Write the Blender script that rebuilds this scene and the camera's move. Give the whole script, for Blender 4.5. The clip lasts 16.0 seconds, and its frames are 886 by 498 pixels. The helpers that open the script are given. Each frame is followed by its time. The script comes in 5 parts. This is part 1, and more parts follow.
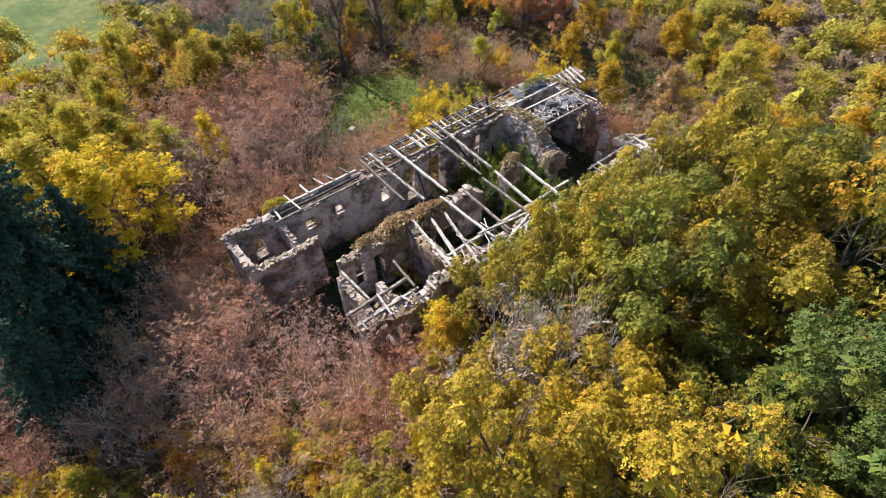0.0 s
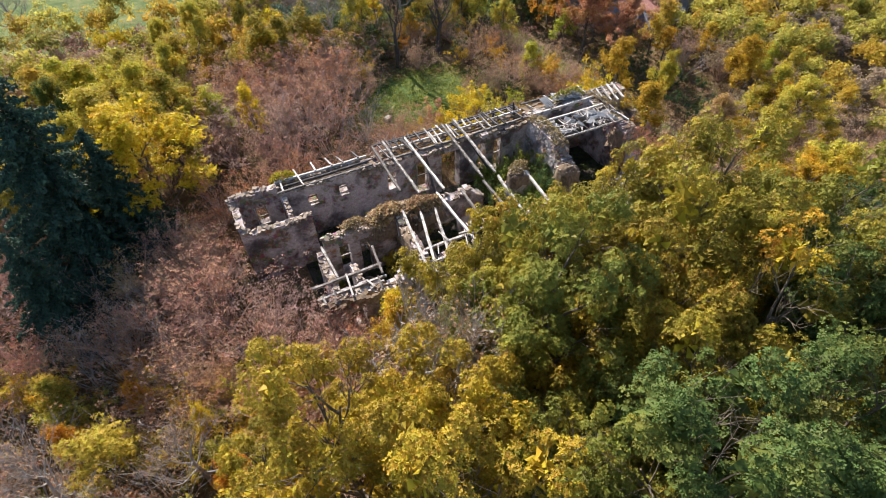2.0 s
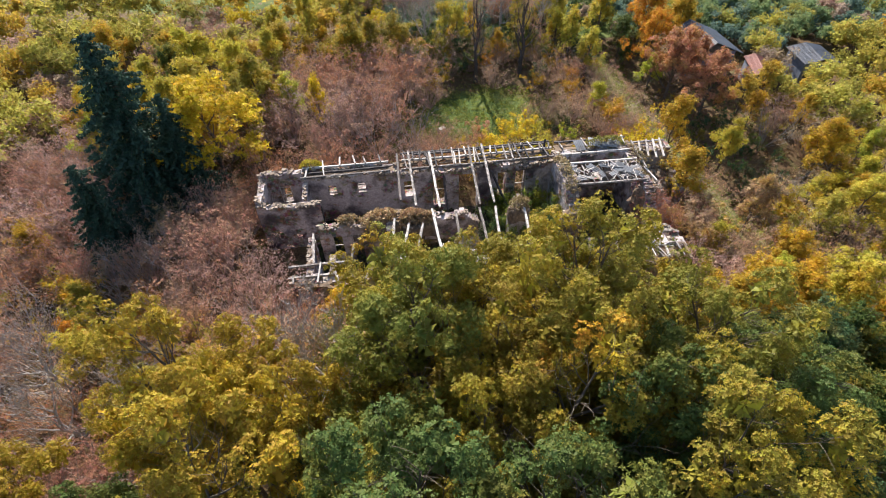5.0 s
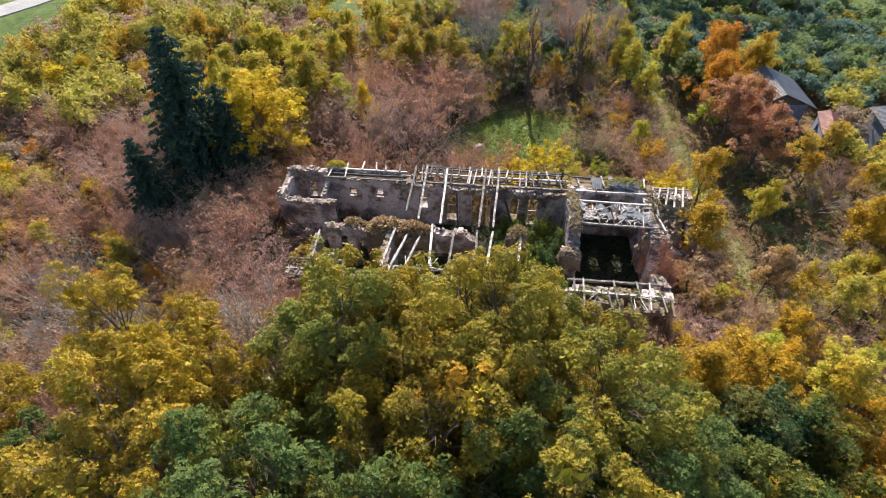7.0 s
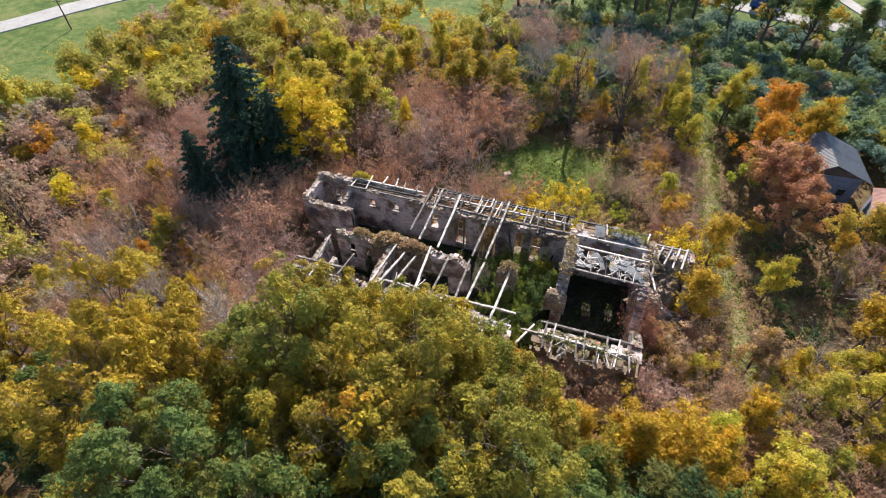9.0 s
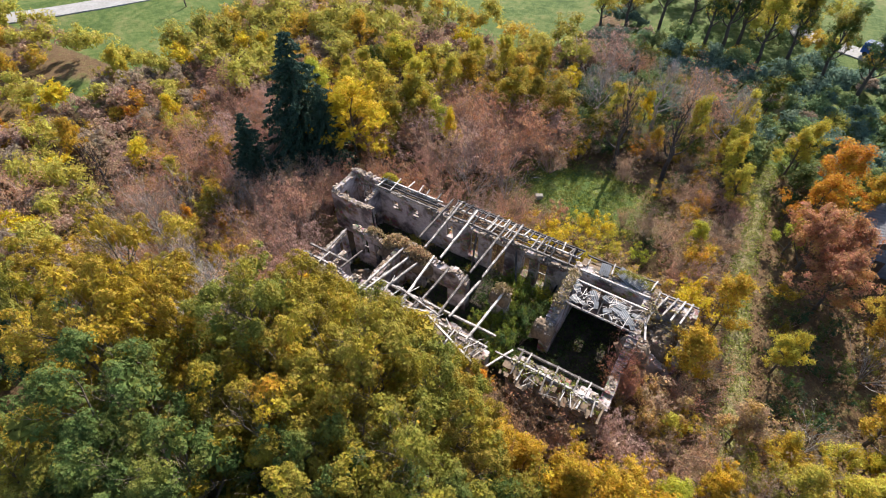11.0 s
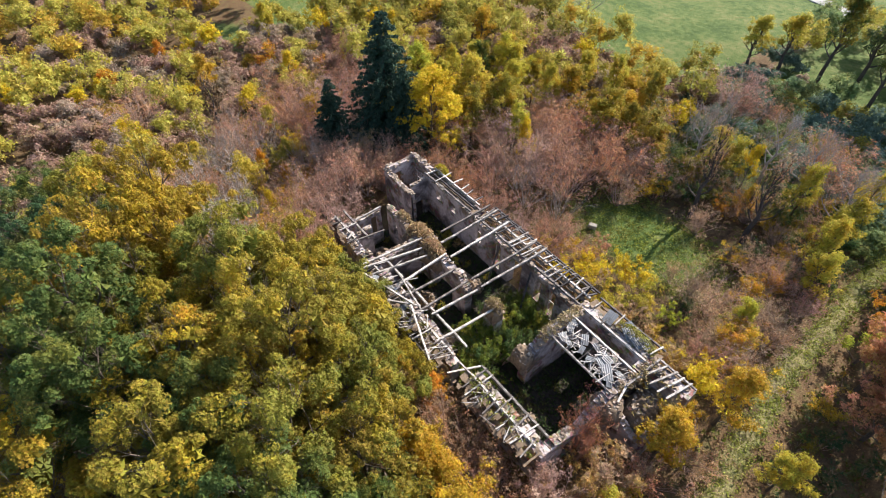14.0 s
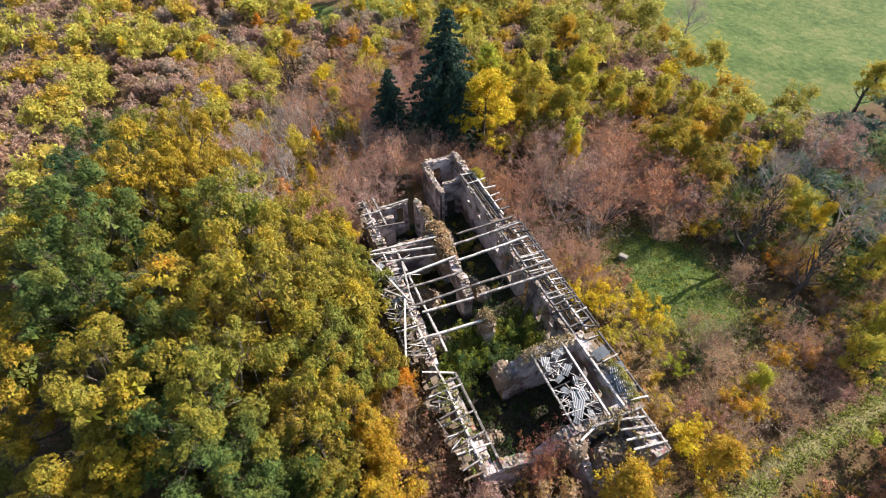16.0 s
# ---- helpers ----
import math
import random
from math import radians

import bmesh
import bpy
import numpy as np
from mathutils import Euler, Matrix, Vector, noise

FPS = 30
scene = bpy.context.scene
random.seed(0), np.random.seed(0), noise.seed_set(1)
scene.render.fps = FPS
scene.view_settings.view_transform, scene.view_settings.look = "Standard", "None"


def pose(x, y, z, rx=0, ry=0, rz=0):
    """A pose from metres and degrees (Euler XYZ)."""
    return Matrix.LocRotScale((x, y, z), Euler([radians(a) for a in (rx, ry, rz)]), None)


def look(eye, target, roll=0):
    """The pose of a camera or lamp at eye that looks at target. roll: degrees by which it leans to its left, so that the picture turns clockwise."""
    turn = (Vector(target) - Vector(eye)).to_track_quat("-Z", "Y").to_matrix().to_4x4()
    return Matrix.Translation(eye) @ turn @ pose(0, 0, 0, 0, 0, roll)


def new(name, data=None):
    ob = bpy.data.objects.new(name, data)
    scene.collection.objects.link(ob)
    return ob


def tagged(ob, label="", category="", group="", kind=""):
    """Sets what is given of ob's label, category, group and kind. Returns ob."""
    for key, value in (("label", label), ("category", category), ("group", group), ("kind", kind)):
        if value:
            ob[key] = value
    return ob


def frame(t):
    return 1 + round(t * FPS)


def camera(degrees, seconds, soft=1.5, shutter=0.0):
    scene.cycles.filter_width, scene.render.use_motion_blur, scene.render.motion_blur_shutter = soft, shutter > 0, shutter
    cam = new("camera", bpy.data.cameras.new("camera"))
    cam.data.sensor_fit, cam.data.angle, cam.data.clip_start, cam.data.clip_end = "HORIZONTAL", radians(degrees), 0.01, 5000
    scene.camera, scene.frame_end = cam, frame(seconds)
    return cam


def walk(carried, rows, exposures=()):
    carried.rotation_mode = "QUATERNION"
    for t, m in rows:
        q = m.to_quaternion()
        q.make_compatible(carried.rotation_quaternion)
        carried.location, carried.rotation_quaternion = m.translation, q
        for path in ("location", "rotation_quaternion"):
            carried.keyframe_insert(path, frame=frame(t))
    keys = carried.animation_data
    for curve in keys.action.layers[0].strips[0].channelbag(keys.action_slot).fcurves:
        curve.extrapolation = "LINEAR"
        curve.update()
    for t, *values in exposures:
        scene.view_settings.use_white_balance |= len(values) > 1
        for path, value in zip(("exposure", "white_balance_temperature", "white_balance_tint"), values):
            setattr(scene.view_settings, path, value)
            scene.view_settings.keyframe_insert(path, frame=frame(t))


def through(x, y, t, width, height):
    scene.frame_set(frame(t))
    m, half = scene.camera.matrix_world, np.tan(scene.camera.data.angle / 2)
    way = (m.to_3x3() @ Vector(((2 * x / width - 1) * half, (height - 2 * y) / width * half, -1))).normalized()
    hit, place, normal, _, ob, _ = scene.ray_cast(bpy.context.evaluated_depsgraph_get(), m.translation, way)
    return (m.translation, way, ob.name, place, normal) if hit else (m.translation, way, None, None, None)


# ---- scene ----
cam = camera(80.2, 16.0, soft=1.0)
METRES, TILT, LEAN, TURN = 60.0, -47.3, 0.5, -39.4
START = (-4.29, -29.71, 31.80)
ROWS = [
    (0.0, 0.0, 0.0, 0.0, -0.0, -0.0, 0.0),
    (0.5, 0.0281, -0.002, -0.0008, 2.08, -0.06, -2.21),
    (1.0, 0.0592, -0.0023, -0.0008, 4.3, -0.18, -4.56),
    (1.5, 0.0878, -0.0012, 0.0005, 6.49, -0.4, -6.89),
    (2.0, 0.1188, 0.0002, 0.0045, 8.88, -0.73, -9.36),
    (2.5, 0.1472, 0.0, 0.0118, 11.17, -1.16, -11.72),
    (3.0, 0.178, -0.0007, 0.0218, 13.27, -1.62, -13.82),
    (3.5, 0.2057, -0.0011, 0.0336, 15.31, -2.15, -15.84),
    (4.0, 0.2351, -0.0012, 0.0482, 17.89, -2.95, -18.29),
    (6.5, 0.3634, 0.022, 0.1344, 31.58, -8.73, -29.22),
    (7.0, 0.3873, 0.027, 0.1586, 34.63, -10.3, -31.26),
    (7.5, 0.4085, 0.0308, 0.183, 37.23, -11.71, -32.92),
    (8.0, 0.43, 0.0348, 0.2106, 40.41, -13.52, -34.76),
    (8.5, 0.448, 0.0404, 0.2362, 43.57, -15.42, -36.43),
    (9.0, 0.466, 0.0475, 0.265, 47.38, -17.73, -38.22),
    (11.5, 0.528, 0.1197, 0.3877, 68.04, -31.71, -44.64),
    (12.0, 0.5351, 0.1412, 0.4095, 73.28, -35.46, -45.56),
    (12.5, 0.5398, 0.1612, 0.4306, 78.51, -39.27, -46.2),
    (13.0, 0.5433, 0.1829, 0.4536, 84.28, -43.52, -46.64),
    (13.5, 0.5446, 0.2029, 0.4757, 88.64, -46.77, -46.75),
    (14.0, 0.5444, 0.2243, 0.499, 93.31, -50.21, -46.73),
    (14.5, 0.5422, 0.2438, 0.5203, 98.12, -53.74, -46.5),
    (15.0, 0.5376, 0.2644, 0.5439, 103.48, -57.67, -46.0),
    (15.5, 0.5318, 0.2827, 0.5654, 108.18, -61.07, -45.34),
    (16.0, 0.5237, 0.3024, 0.5883, 113.32, -64.7, -44.36),
]
walk(cam, [(t, pose(*START, TILT, LEAN, TURN) @ pose(METRES * x, METRES * y, METRES * z, 90 + pitch, roll, yaw)) for t, x, y, z, yaw, pitch, roll in ROWS])

# ---- light ----
SUN_AZ, SUN_EL = 6.0, 33.5           # degrees: azimuth from +y towards -x, and height
sky_world = bpy.data.worlds.new("sky")
scene.world = sky_world
sky_world.use_nodes = True
_nt = sky_world.node_tree
_sky = _nt.nodes.new("ShaderNodeTexSky")
_sky.sky_type = "NISHITA"
_sky.sun_disc = False
_sky.sun_elevation = radians(SUN_EL)
_sky.sun_rotation = radians(-SUN_AZ)
_nt.links.new(_sky.outputs[0], _nt.nodes["Background"].inputs[0])
_nt.nodes["Background"].inputs[1].default_value = 0.105
sun_data = bpy.data.lights.new("sun", "SUN")
sun_data.energy, sun_data.angle, sun_data.color = 5.0, radians(0.5), (1.0, 0.92, 0.835)
sun = new("sun", sun_data)
_d = Vector((-math.sin(radians(SUN_AZ)) * math.cos(radians(SUN_EL)), math.cos(radians(SUN_AZ)) * math.cos(radians(SUN_EL)), math.sin(radians(SUN_EL))))
sun.matrix_world = look(_d * 200, (0, 0, 0))
scene.view_settings.exposure = 1.3


# ---- materials ----
class Nodes:
    """A small wrapper for building a node material."""
    def __init__(self, name):
        self.m = bpy.data.materials.new(name)
        self.m.use_nodes = True
        self.t = self.m.node_tree
        self.b = self.t.nodes["Principled BSDF"]
        self.out = self.t.nodes["Material Output"]

    def n(self, kind, **sets):
        node = self.t.nodes.new(kind)
        for k, v in sets.items():
            node.inputs[k].default_value = v
        return node

    def link(self, a, b):
        self.t.links.new(a, b)

    def coords(self, which="Object"):
        return self.t.nodes.new("ShaderNodeTexCoord").outputs[which]

    def noise(self, vec, scale, detail=4.0, rough=0.6):
        node = self.n("ShaderNodeTexNoise", Scale=scale, Detail=detail, Roughness=rough)
        if vec is not None:
            self.link(vec, node.inputs["Vector"])
        return node.outputs["Fac"]

    def ramp(self, fac, stops):
        node = self.t.nodes.new("ShaderNodeValToRGB")
        els = node.color_ramp.elements
        while len(els) < len(stops):
            els.new(0.5)
        for e, (p, c) in zip(els, stops):
            e.position, e.color = p, (*c, 1)
        self.link(fac, node.inputs[0])
        return node.outputs[0]

    def mix(self, fac, a, b, blend="MIX"):
        node = self.t.nodes.new("ShaderNodeMix")
        node.data_type, node.blend_type = "RGBA", blend
        for sock, v in ((node.inputs[0], fac), (node.inputs[6], a), (node.inputs[7], b)):
            if isinstance(v, (int, float)):
                sock.default_value = v
            elif isinstance(v, tuple):
                sock.default_value = (*v, 1)
            else:
                self.link(v, sock)
        return node.outputs[2]

    def math(self, op, a, b=0.0, clamp=False):
        node = self.t.nodes.new("ShaderNodeMath")
        node.operation, node.use_clamp = op, clamp
        for sock, v in ((node.inputs[0], a), (node.inputs[1], b)):
            if isinstance(v, (int, float)):
                sock.default_value = v
            else:
                self.link(v, sock)
        return node.outputs[0]

    def bump(self, height, strength, distance):
        node = self.n("ShaderNodeBump", Strength=strength, Distance=distance)
        self.link(height, node.inputs["Height"])
        self.link(node.outputs[0], self.b.inputs["Normal"])

    def finish(self, color, rough=0.9, spec=0.3):
        if isinstance(color, tuple):
            self.b.inputs["Base Color"].default_value = (*color, 1)
        else:
            self.link(color, self.b.inputs["Base Color"])
        self.b.inputs["Roughness"].default_value = rough
        self.b.inputs["Specular IOR Level"].default_value = spec
        return self.m


def leaf_material(name, second, through=0.35, gloss=0.6, speck=1.0, third=None):
    """Foliage: the object's own colour, drifting towards a second autumn colour clump by clump and leaf by leaf."""
    k = Nodes(name)
    info = k.t.nodes.new("ShaderNodeObjectInfo")
    geo = k.t.nodes.new("ShaderNodeNewGeometry")
    co = k.coords()
    shift = k.t.nodes.new("ShaderNodeVectorMath")
    shift.operation = "ADD"
    off = k.t.nodes.new("ShaderNodeCombineXYZ")
    k.link(k.math("MULTIPLY", info.outputs["Random"], 50.0), off.inputs[0])
    k.link(co, shift.inputs[0])
    k.link(off.outputs[0], shift.inputs[1])
    clump = k.noise(shift.outputs[0], 0.32, 3.0)
    part_ = k.math("ADD", k.math("MULTIPLY", k.math("SUBTRACT", clump, 0.53), 5.0), k.math("MULTIPLY", geo.outputs["Random Per Island"], 0.75 * speck), True)
    part_ = k.math("MULTIPLY", part_, info.outputs["Alpha"])
    col = k.mix(part_, info.outputs["Color"], second)
    if third is not None:
        spot = k.math("MULTIPLY", k.math("SUBTRACT", k.noise(shift.outputs[0], 0.21, 2.0), 0.62), 9.0, True)
        col = k.mix(k.math("MULTIPLY", spot, k.math("MULTIPLY", info.outputs["Alpha"], 0.9)), col, third)
    hsv = k.n("ShaderNodeHueSaturation")
    rnd = k.math("FRACT", k.math("MULTIPLY", geo.outputs["Random Per Island"], 17.31))
    k.link(k.math("ADD", k.math("MULTIPLY", rnd, 0.64 * speck), 1 - 0.34 * speck), hsv.inputs["Value"])
    k.link(k.math("ADD", k.math("MULTIPLY", k.math("FRACT", k.math("MULTIPLY", rnd, 9.7)), 0.05), 0.475), hsv.inputs["Hue"])
    k.link(col, hsv.inputs["Color"])
    k.finish(hsv.outputs[0], gloss, 0.1)
    tr = k.t.nodes.new("ShaderNodeBsdfTranslucent")
    k.link(hsv.outputs[0], tr.inputs[0])
    mx = k.t.nodes.new("ShaderNodeMixShader")
    mx.inputs[0].default_value = through
    k.link(k.b.outputs[0], mx.inputs[1])
    k.link(tr.outputs[0], mx.inputs[2])
    k.link(mx.outputs[0], k.out.inputs[0])
    return k.m


def bark_material(name, dark, light):
    k = Nodes(name)
    co = k.coords()
    f = k.noise(co, 9.0, 5.0)
    k.bump(f, 0.6, 0.03)
    return k.finish(k.ramp(k.math("ADD", k.math("MULTIPLY", f, 0.6), k.math("MULTIPLY", k.noise(co, 0.7), 0.4)), [(0.3, dark), (0.7, light)]), 0.9)


LEAF_OAK = leaf_material("oak_leaf", (0.45, 0.31, 0.02), 0.25, 0.55, 0.6, (0.46, 0.21, 0.02))
LEAF_FAR = leaf_material("distant_leaf", (0.42, 0.30, 0.04), 0.42, 0.7, 0.8)
LEAF_YELLOW = leaf_material("yellow_leaf", (0.52, 0.31, 0.02), 0.42)
LEAF_RUST = leaf_material("rust_leaf", (0.42, 0.17, 0.06), 0.28, 0.6, 1.2)
NEEDLE = leaf_material("spruce_needle", (0.03, 0.07, 0.04), 0.15, 0.6)
BARK = bark_material("bark", (0.045, 0.035, 0.028), (0.16, 0.13, 0.10))
TWIG = bark_material("twig_bark", (0.22, 0.15, 0.125), (0.50, 0.36, 0.30))
TWIG_GREY = bark_material("grey_twig_bark", (0.19, 0.17, 0.165), (0.40, 0.37, 0.35))


def ground_material():
    k = Nodes("ground_cover")
    co = k.coords()
    att = k.t.nodes.new("ShaderNodeAttribute")
    att.attribute_name = "cover"
    sep = k.t.nodes.new("ShaderNodeSeparateColor")
    k.link(att.outputs["Color"], sep.inputs[0])
    fine, mid, big = k.noise(co, 7.0, 6.0, 0.7), k.noise(co, 0.9, 5.0), k.noise(co, 0.13, 4.0)
    litter = k.ramp(k.math("ADD", k.math("MULTIPLY", fine, 0.6), k.math("MULTIPLY", mid, 0.4)), [(0.32, (0.035, 0.026, 0.016)), (0.5, (0.12, 0.075, 0.04)), (0.68, (0.23, 0.15, 0.075))])
    litter = k.mix(k.math("MULTIPLY", k.math("SUBTRACT", mid, 0.5), 3.0, True), litter, (0.06, 0.085, 0.022))
    grass = k.ramp(k.math("ADD", k.math("MULTIPLY", fine, 0.3), k.math("ADD", k.math("MULTIPLY", mid, 0.35), k.math("MULTIPLY", big, 0.35))), [(0.40, (0.036, 0.068, 0.014)), (0.5, (0.078, 0.115, 0.028)), (0.60, (0.15, 0.15, 0.056))])
    path = k.ramp(fine, [(0.3, (0.12, 0.115, 0.045)), (0.7, (0.30, 0.25, 0.13))])
    g = k.math("ADD", sep.outputs[0], k.math("MULTIPLY", k.math("SUBTRACT", mid, 0.5), 0.9))
    g = k.math("MULTIPLY", k.math("SUBTRACT", g, 0.35), 3.3, True)
    col = k.mix(g, litter, grass)
    p = k.math("MULTIPLY", k.math("SUBTRACT", k.math("ADD", sep.outputs[1], k.math("MULTIPLY", k.math("SUBTRACT", mid, 0.5), 0.8)), 0.4), 3.0, True)
    col = k.mix(p, col, path)
    k.bump(k.math("ADD", fine, k.math("MULTIPLY", mid, 2.0)), 0.8, 0.12)
    return k.finish(col, 0.95, 0.15)


def plaster_material():
    """Old lime plaster over rubble stone: pale where plaster holds, brown where it fell."""
    k = Nodes("old_plaster_on_stone")
    co = k.coords()
    big, mid, fine = k.noise(co, 0.55, 5.0), k.noise(co, 2.6, 6.0, 0.7), k.noise(co, 16.0, 4.0)
    plaster = k.ramp(k.math("ADD", k.math("MULTIPLY", mid, 0.6), k.math("MULTIPLY", fine, 0.4)), [(0.33, (0.23, 0.195, 0.20)), (0.5, (0.46, 0.40, 0.395)), (0.66, (0.69, 0.62, 0.60))])
    vor = k.t.nodes.new("ShaderNodeTexVoronoi")
    vor.inputs["Scale"].default_value = 3.6
    k.link(co, vor.inputs["Vector"])
    stone = k.mix(0.5, k.ramp(fine, [(0.3, (0.11, 0.078, 0.058)), (0.7, (0.27, 0.20, 0.15))]), vor.outputs["Color"], "SOFT_LIGHT")
    f = k.math("MULTIPLY", k.math("SUBTRACT", k.math("ADD", big, k.math("MULTIPLY", mid, 0.5)), 0.72), 9.0, True)
    col = k.mix(f, plaster, stone)
    soot = k.math("MULTIPLY", k.math("SUBTRACT", k.noise(co, 0.42, 4.0), 0.49), 7.0, True)
    col = k.mix(k.math("MULTIPLY", soot, 0.85), col, (0.062, 0.05, 0.056))
    k.bump(k.math("ADD", k.math("MULTIPLY", mid, 1.0), k.math("MULTIPLY", k.math("MULTIPLY", vor.outputs["Distance"], f), 1.5)), 0.7, 0.06)
    return k.finish(col, 0.93, 0.2)


def rubble_material():
    k = Nodes("rubble_stone")
    co = k.coords()
    geo = k.t.nodes.new("ShaderNodeNewGeometry")
    f = k.noise(co, 6.0, 5.0)
    col = k.ramp(k.math("ADD", k.math("MULTIPLY", f, 0.5), k.math("MULTIPLY", geo.outputs["Random Per Island"], 0.5)), [(0.25, (0.14, 0.105, 0.08)), (0.55, (0.29, 0.23, 0.18)), (0.8, (0.42, 0.36, 0.30))])
    k.bump(f, 0.6, 0.03)
    return k.finish(col, 0.95, 0.2)


def old_timber(name, dark, light):
    k = Nodes(name)
    co = k.coords()
    info = k.t.nodes.new("ShaderNodeObjectInfo")
    st = k.t.nodes.new("ShaderNodeMapping")
    st.inputs["Scale"].default_value = (1.2, 14.0, 14.0)
    k.link(co, st.inputs["Vector"])
    f = k.noise(st.outputs[0], 2.0, 5.0, 0.65)
    g = k.math("ADD", k.math("MULTIPLY", f, 0.55), k.math("MULTIPLY", k.noise(co, 3.2, 4.0, 0.7), 0.45))
    col = k.ramp(k.math("ADD", g, k.math("MULTIPLY", k.math("SUBTRACT", info.outputs["Random"], 0.5), 0.26)), [(0.41, dark), (0.58, light)])
    rot = k.math("MULTIPLY", k.math("SUBTRACT", k.noise(co, 1.7, 5.0, 0.75), 0.54), 12.0, True)
    col = k.mix(k.math("MULTIPLY", rot, 0.75), col, dark)
    k.bump(f, 0.5, 0.02)
    return k.finish(col, 0.85, 0.25)


def corrugated_material(name, base, rust):
    k = Nodes(name)
    co = k.coords()
    f, big = k.noise(co, 3.0, 6.0, 0.7), k.noise(co, 0.8, 4.0)
    m = k.math("MULTIPLY", k.math("SUBTRACT", k.math("ADD", k.math("MULTIPLY", f, 0.5), k.math("MULTIPLY", big, 0.5)), 0.5), 7.0, True)
    k.bump(f, 0.2, 0.01)
    return k.finish(k.mix(m, base, rust), 0.55, 0.5)


def plain_rough(name, a, b, scale=3.0, rough=0.9, bump=0.3):
    k = Nodes(name)
    co = k.coords()
    f = k.math("ADD", k.math("MULTIPLY", k.noise(co, scale, 6.0, 0.65), 0.6), k.math("MULTIPLY", k.noise(co, scale * 0.17, 3.0), 0.4))
    k.bump(f, bump, 0.03)
    return k.finish(k.ramp(f, [(0.35, a), (0.65, b)]), rough, 0.25)


BARK_GREY = bark_material("dark_grey_bark", (0.03, 0.025, 0.024), (0.09, 0.075, 0.07))
GROUND = ground_material()
ROOF_GREY = corrugated_material("weathered_roof_sheet", (0.10, 0.105, 0.12), (0.05, 0.047, 0.047))
PLASTER = plaster_material()
RUBBLE = rubble_material()
RUBBLE_DARK = plain_rough("dark_rubble_soil", (0.07, 0.05, 0.036), (0.24, 0.175, 0.12), 5.0, 0.95, 0.8)
TIMBER = old_timber("weathered_grey_timber", (0.10, 0.085, 0.078), (0.52, 0.48, 0.445))
TIMBER_DARK = old_timber("dark_timber", (0.02, 0.018, 0.02), (0.11, 0.10, 0.10))
SHEET = corrugated_material("grey_fibre_sheet", (0.16, 0.168, 0.18), (0.075, 0.068, 0.065))
RED_SHEET = corrugated_material("rusty_sheet", (0.25, 0.10, 0.075), (0.13, 0.065, 0.055))


ASPHALT = plain_rough("pale_road_surface", (0.22, 0.21, 0.20), (0.34, 0.33, 0.32), 2.0)
# whitewash with the farmhouse walls' bluish shade put into its colour
WHITEWASH = plain_rough("blue_grey_whitewash", (0.10, 0.125, 0.18), (0.22, 0.25, 0.31), 2.0)
DARKWOOD = plain_rough("dark_boards", (0.05, 0.04, 0.035), (0.13, 0.10, 0.08), 4.0)
WEED_BROWN = leaf_material("dry_weed", (0.22, 0.14, 0.06), 0.3, 0.7)


# ---- mesh helpers ----
def mesh_object(name, verts, faces, material, parent=None, smooth=False):
    me = bpy.data.meshes.new(name)
    me.from_pydata([tuple(v) for v in verts], [], [tuple(f) for f in faces])
    me.materials.append(material)
    if smooth:
        me.shade_smooth()
    ob = new(name, me)
    if parent is not None:
        ob.parent = parent
    return ob


def part(name, bm, material, parent, label=""):
    me = bpy.data.meshes.new(name)
    bm.to_mesh(me)
    bm.free()
    me.materials.append(material)
    ob = new(name, me)
    ob.parent = parent
    return tagged(ob, label)


def tube(verts, faces, path, radii, sides=5):
    """Adds a tapered tube along a list of points."""
    base = len(verts)
    n = len(path)
    for i, (p, r) in enumerate(zip(path, radii)):
        d = (path[min(i + 1, n - 1)] - path[max(i - 1, 0)])
        d = d.normalized() if d.length > 1e-6 else Vector((0, 0, 1))
        a = d.cross(Vector((0.31, 0.87, 0.1)) if abs(d.z) > 0.9 else Vector((0, 0, 1))).normalized()
        b = d.cross(a)
        for s in range(sides):
            w = 2 * math.pi * s / sides
            verts.append(p + (a * math.cos(w) + b * math.sin(w)) * r)
    for i in range(n - 1):
        for s in range(sides):
            q = base + i * sides
            faces.append((q + s, q + (s + 1) % sides, q + sides + (s + 1) % sides, q + sides + s))
    faces.append(tuple(range(base + (n - 1) * sides, base + n * sides)))


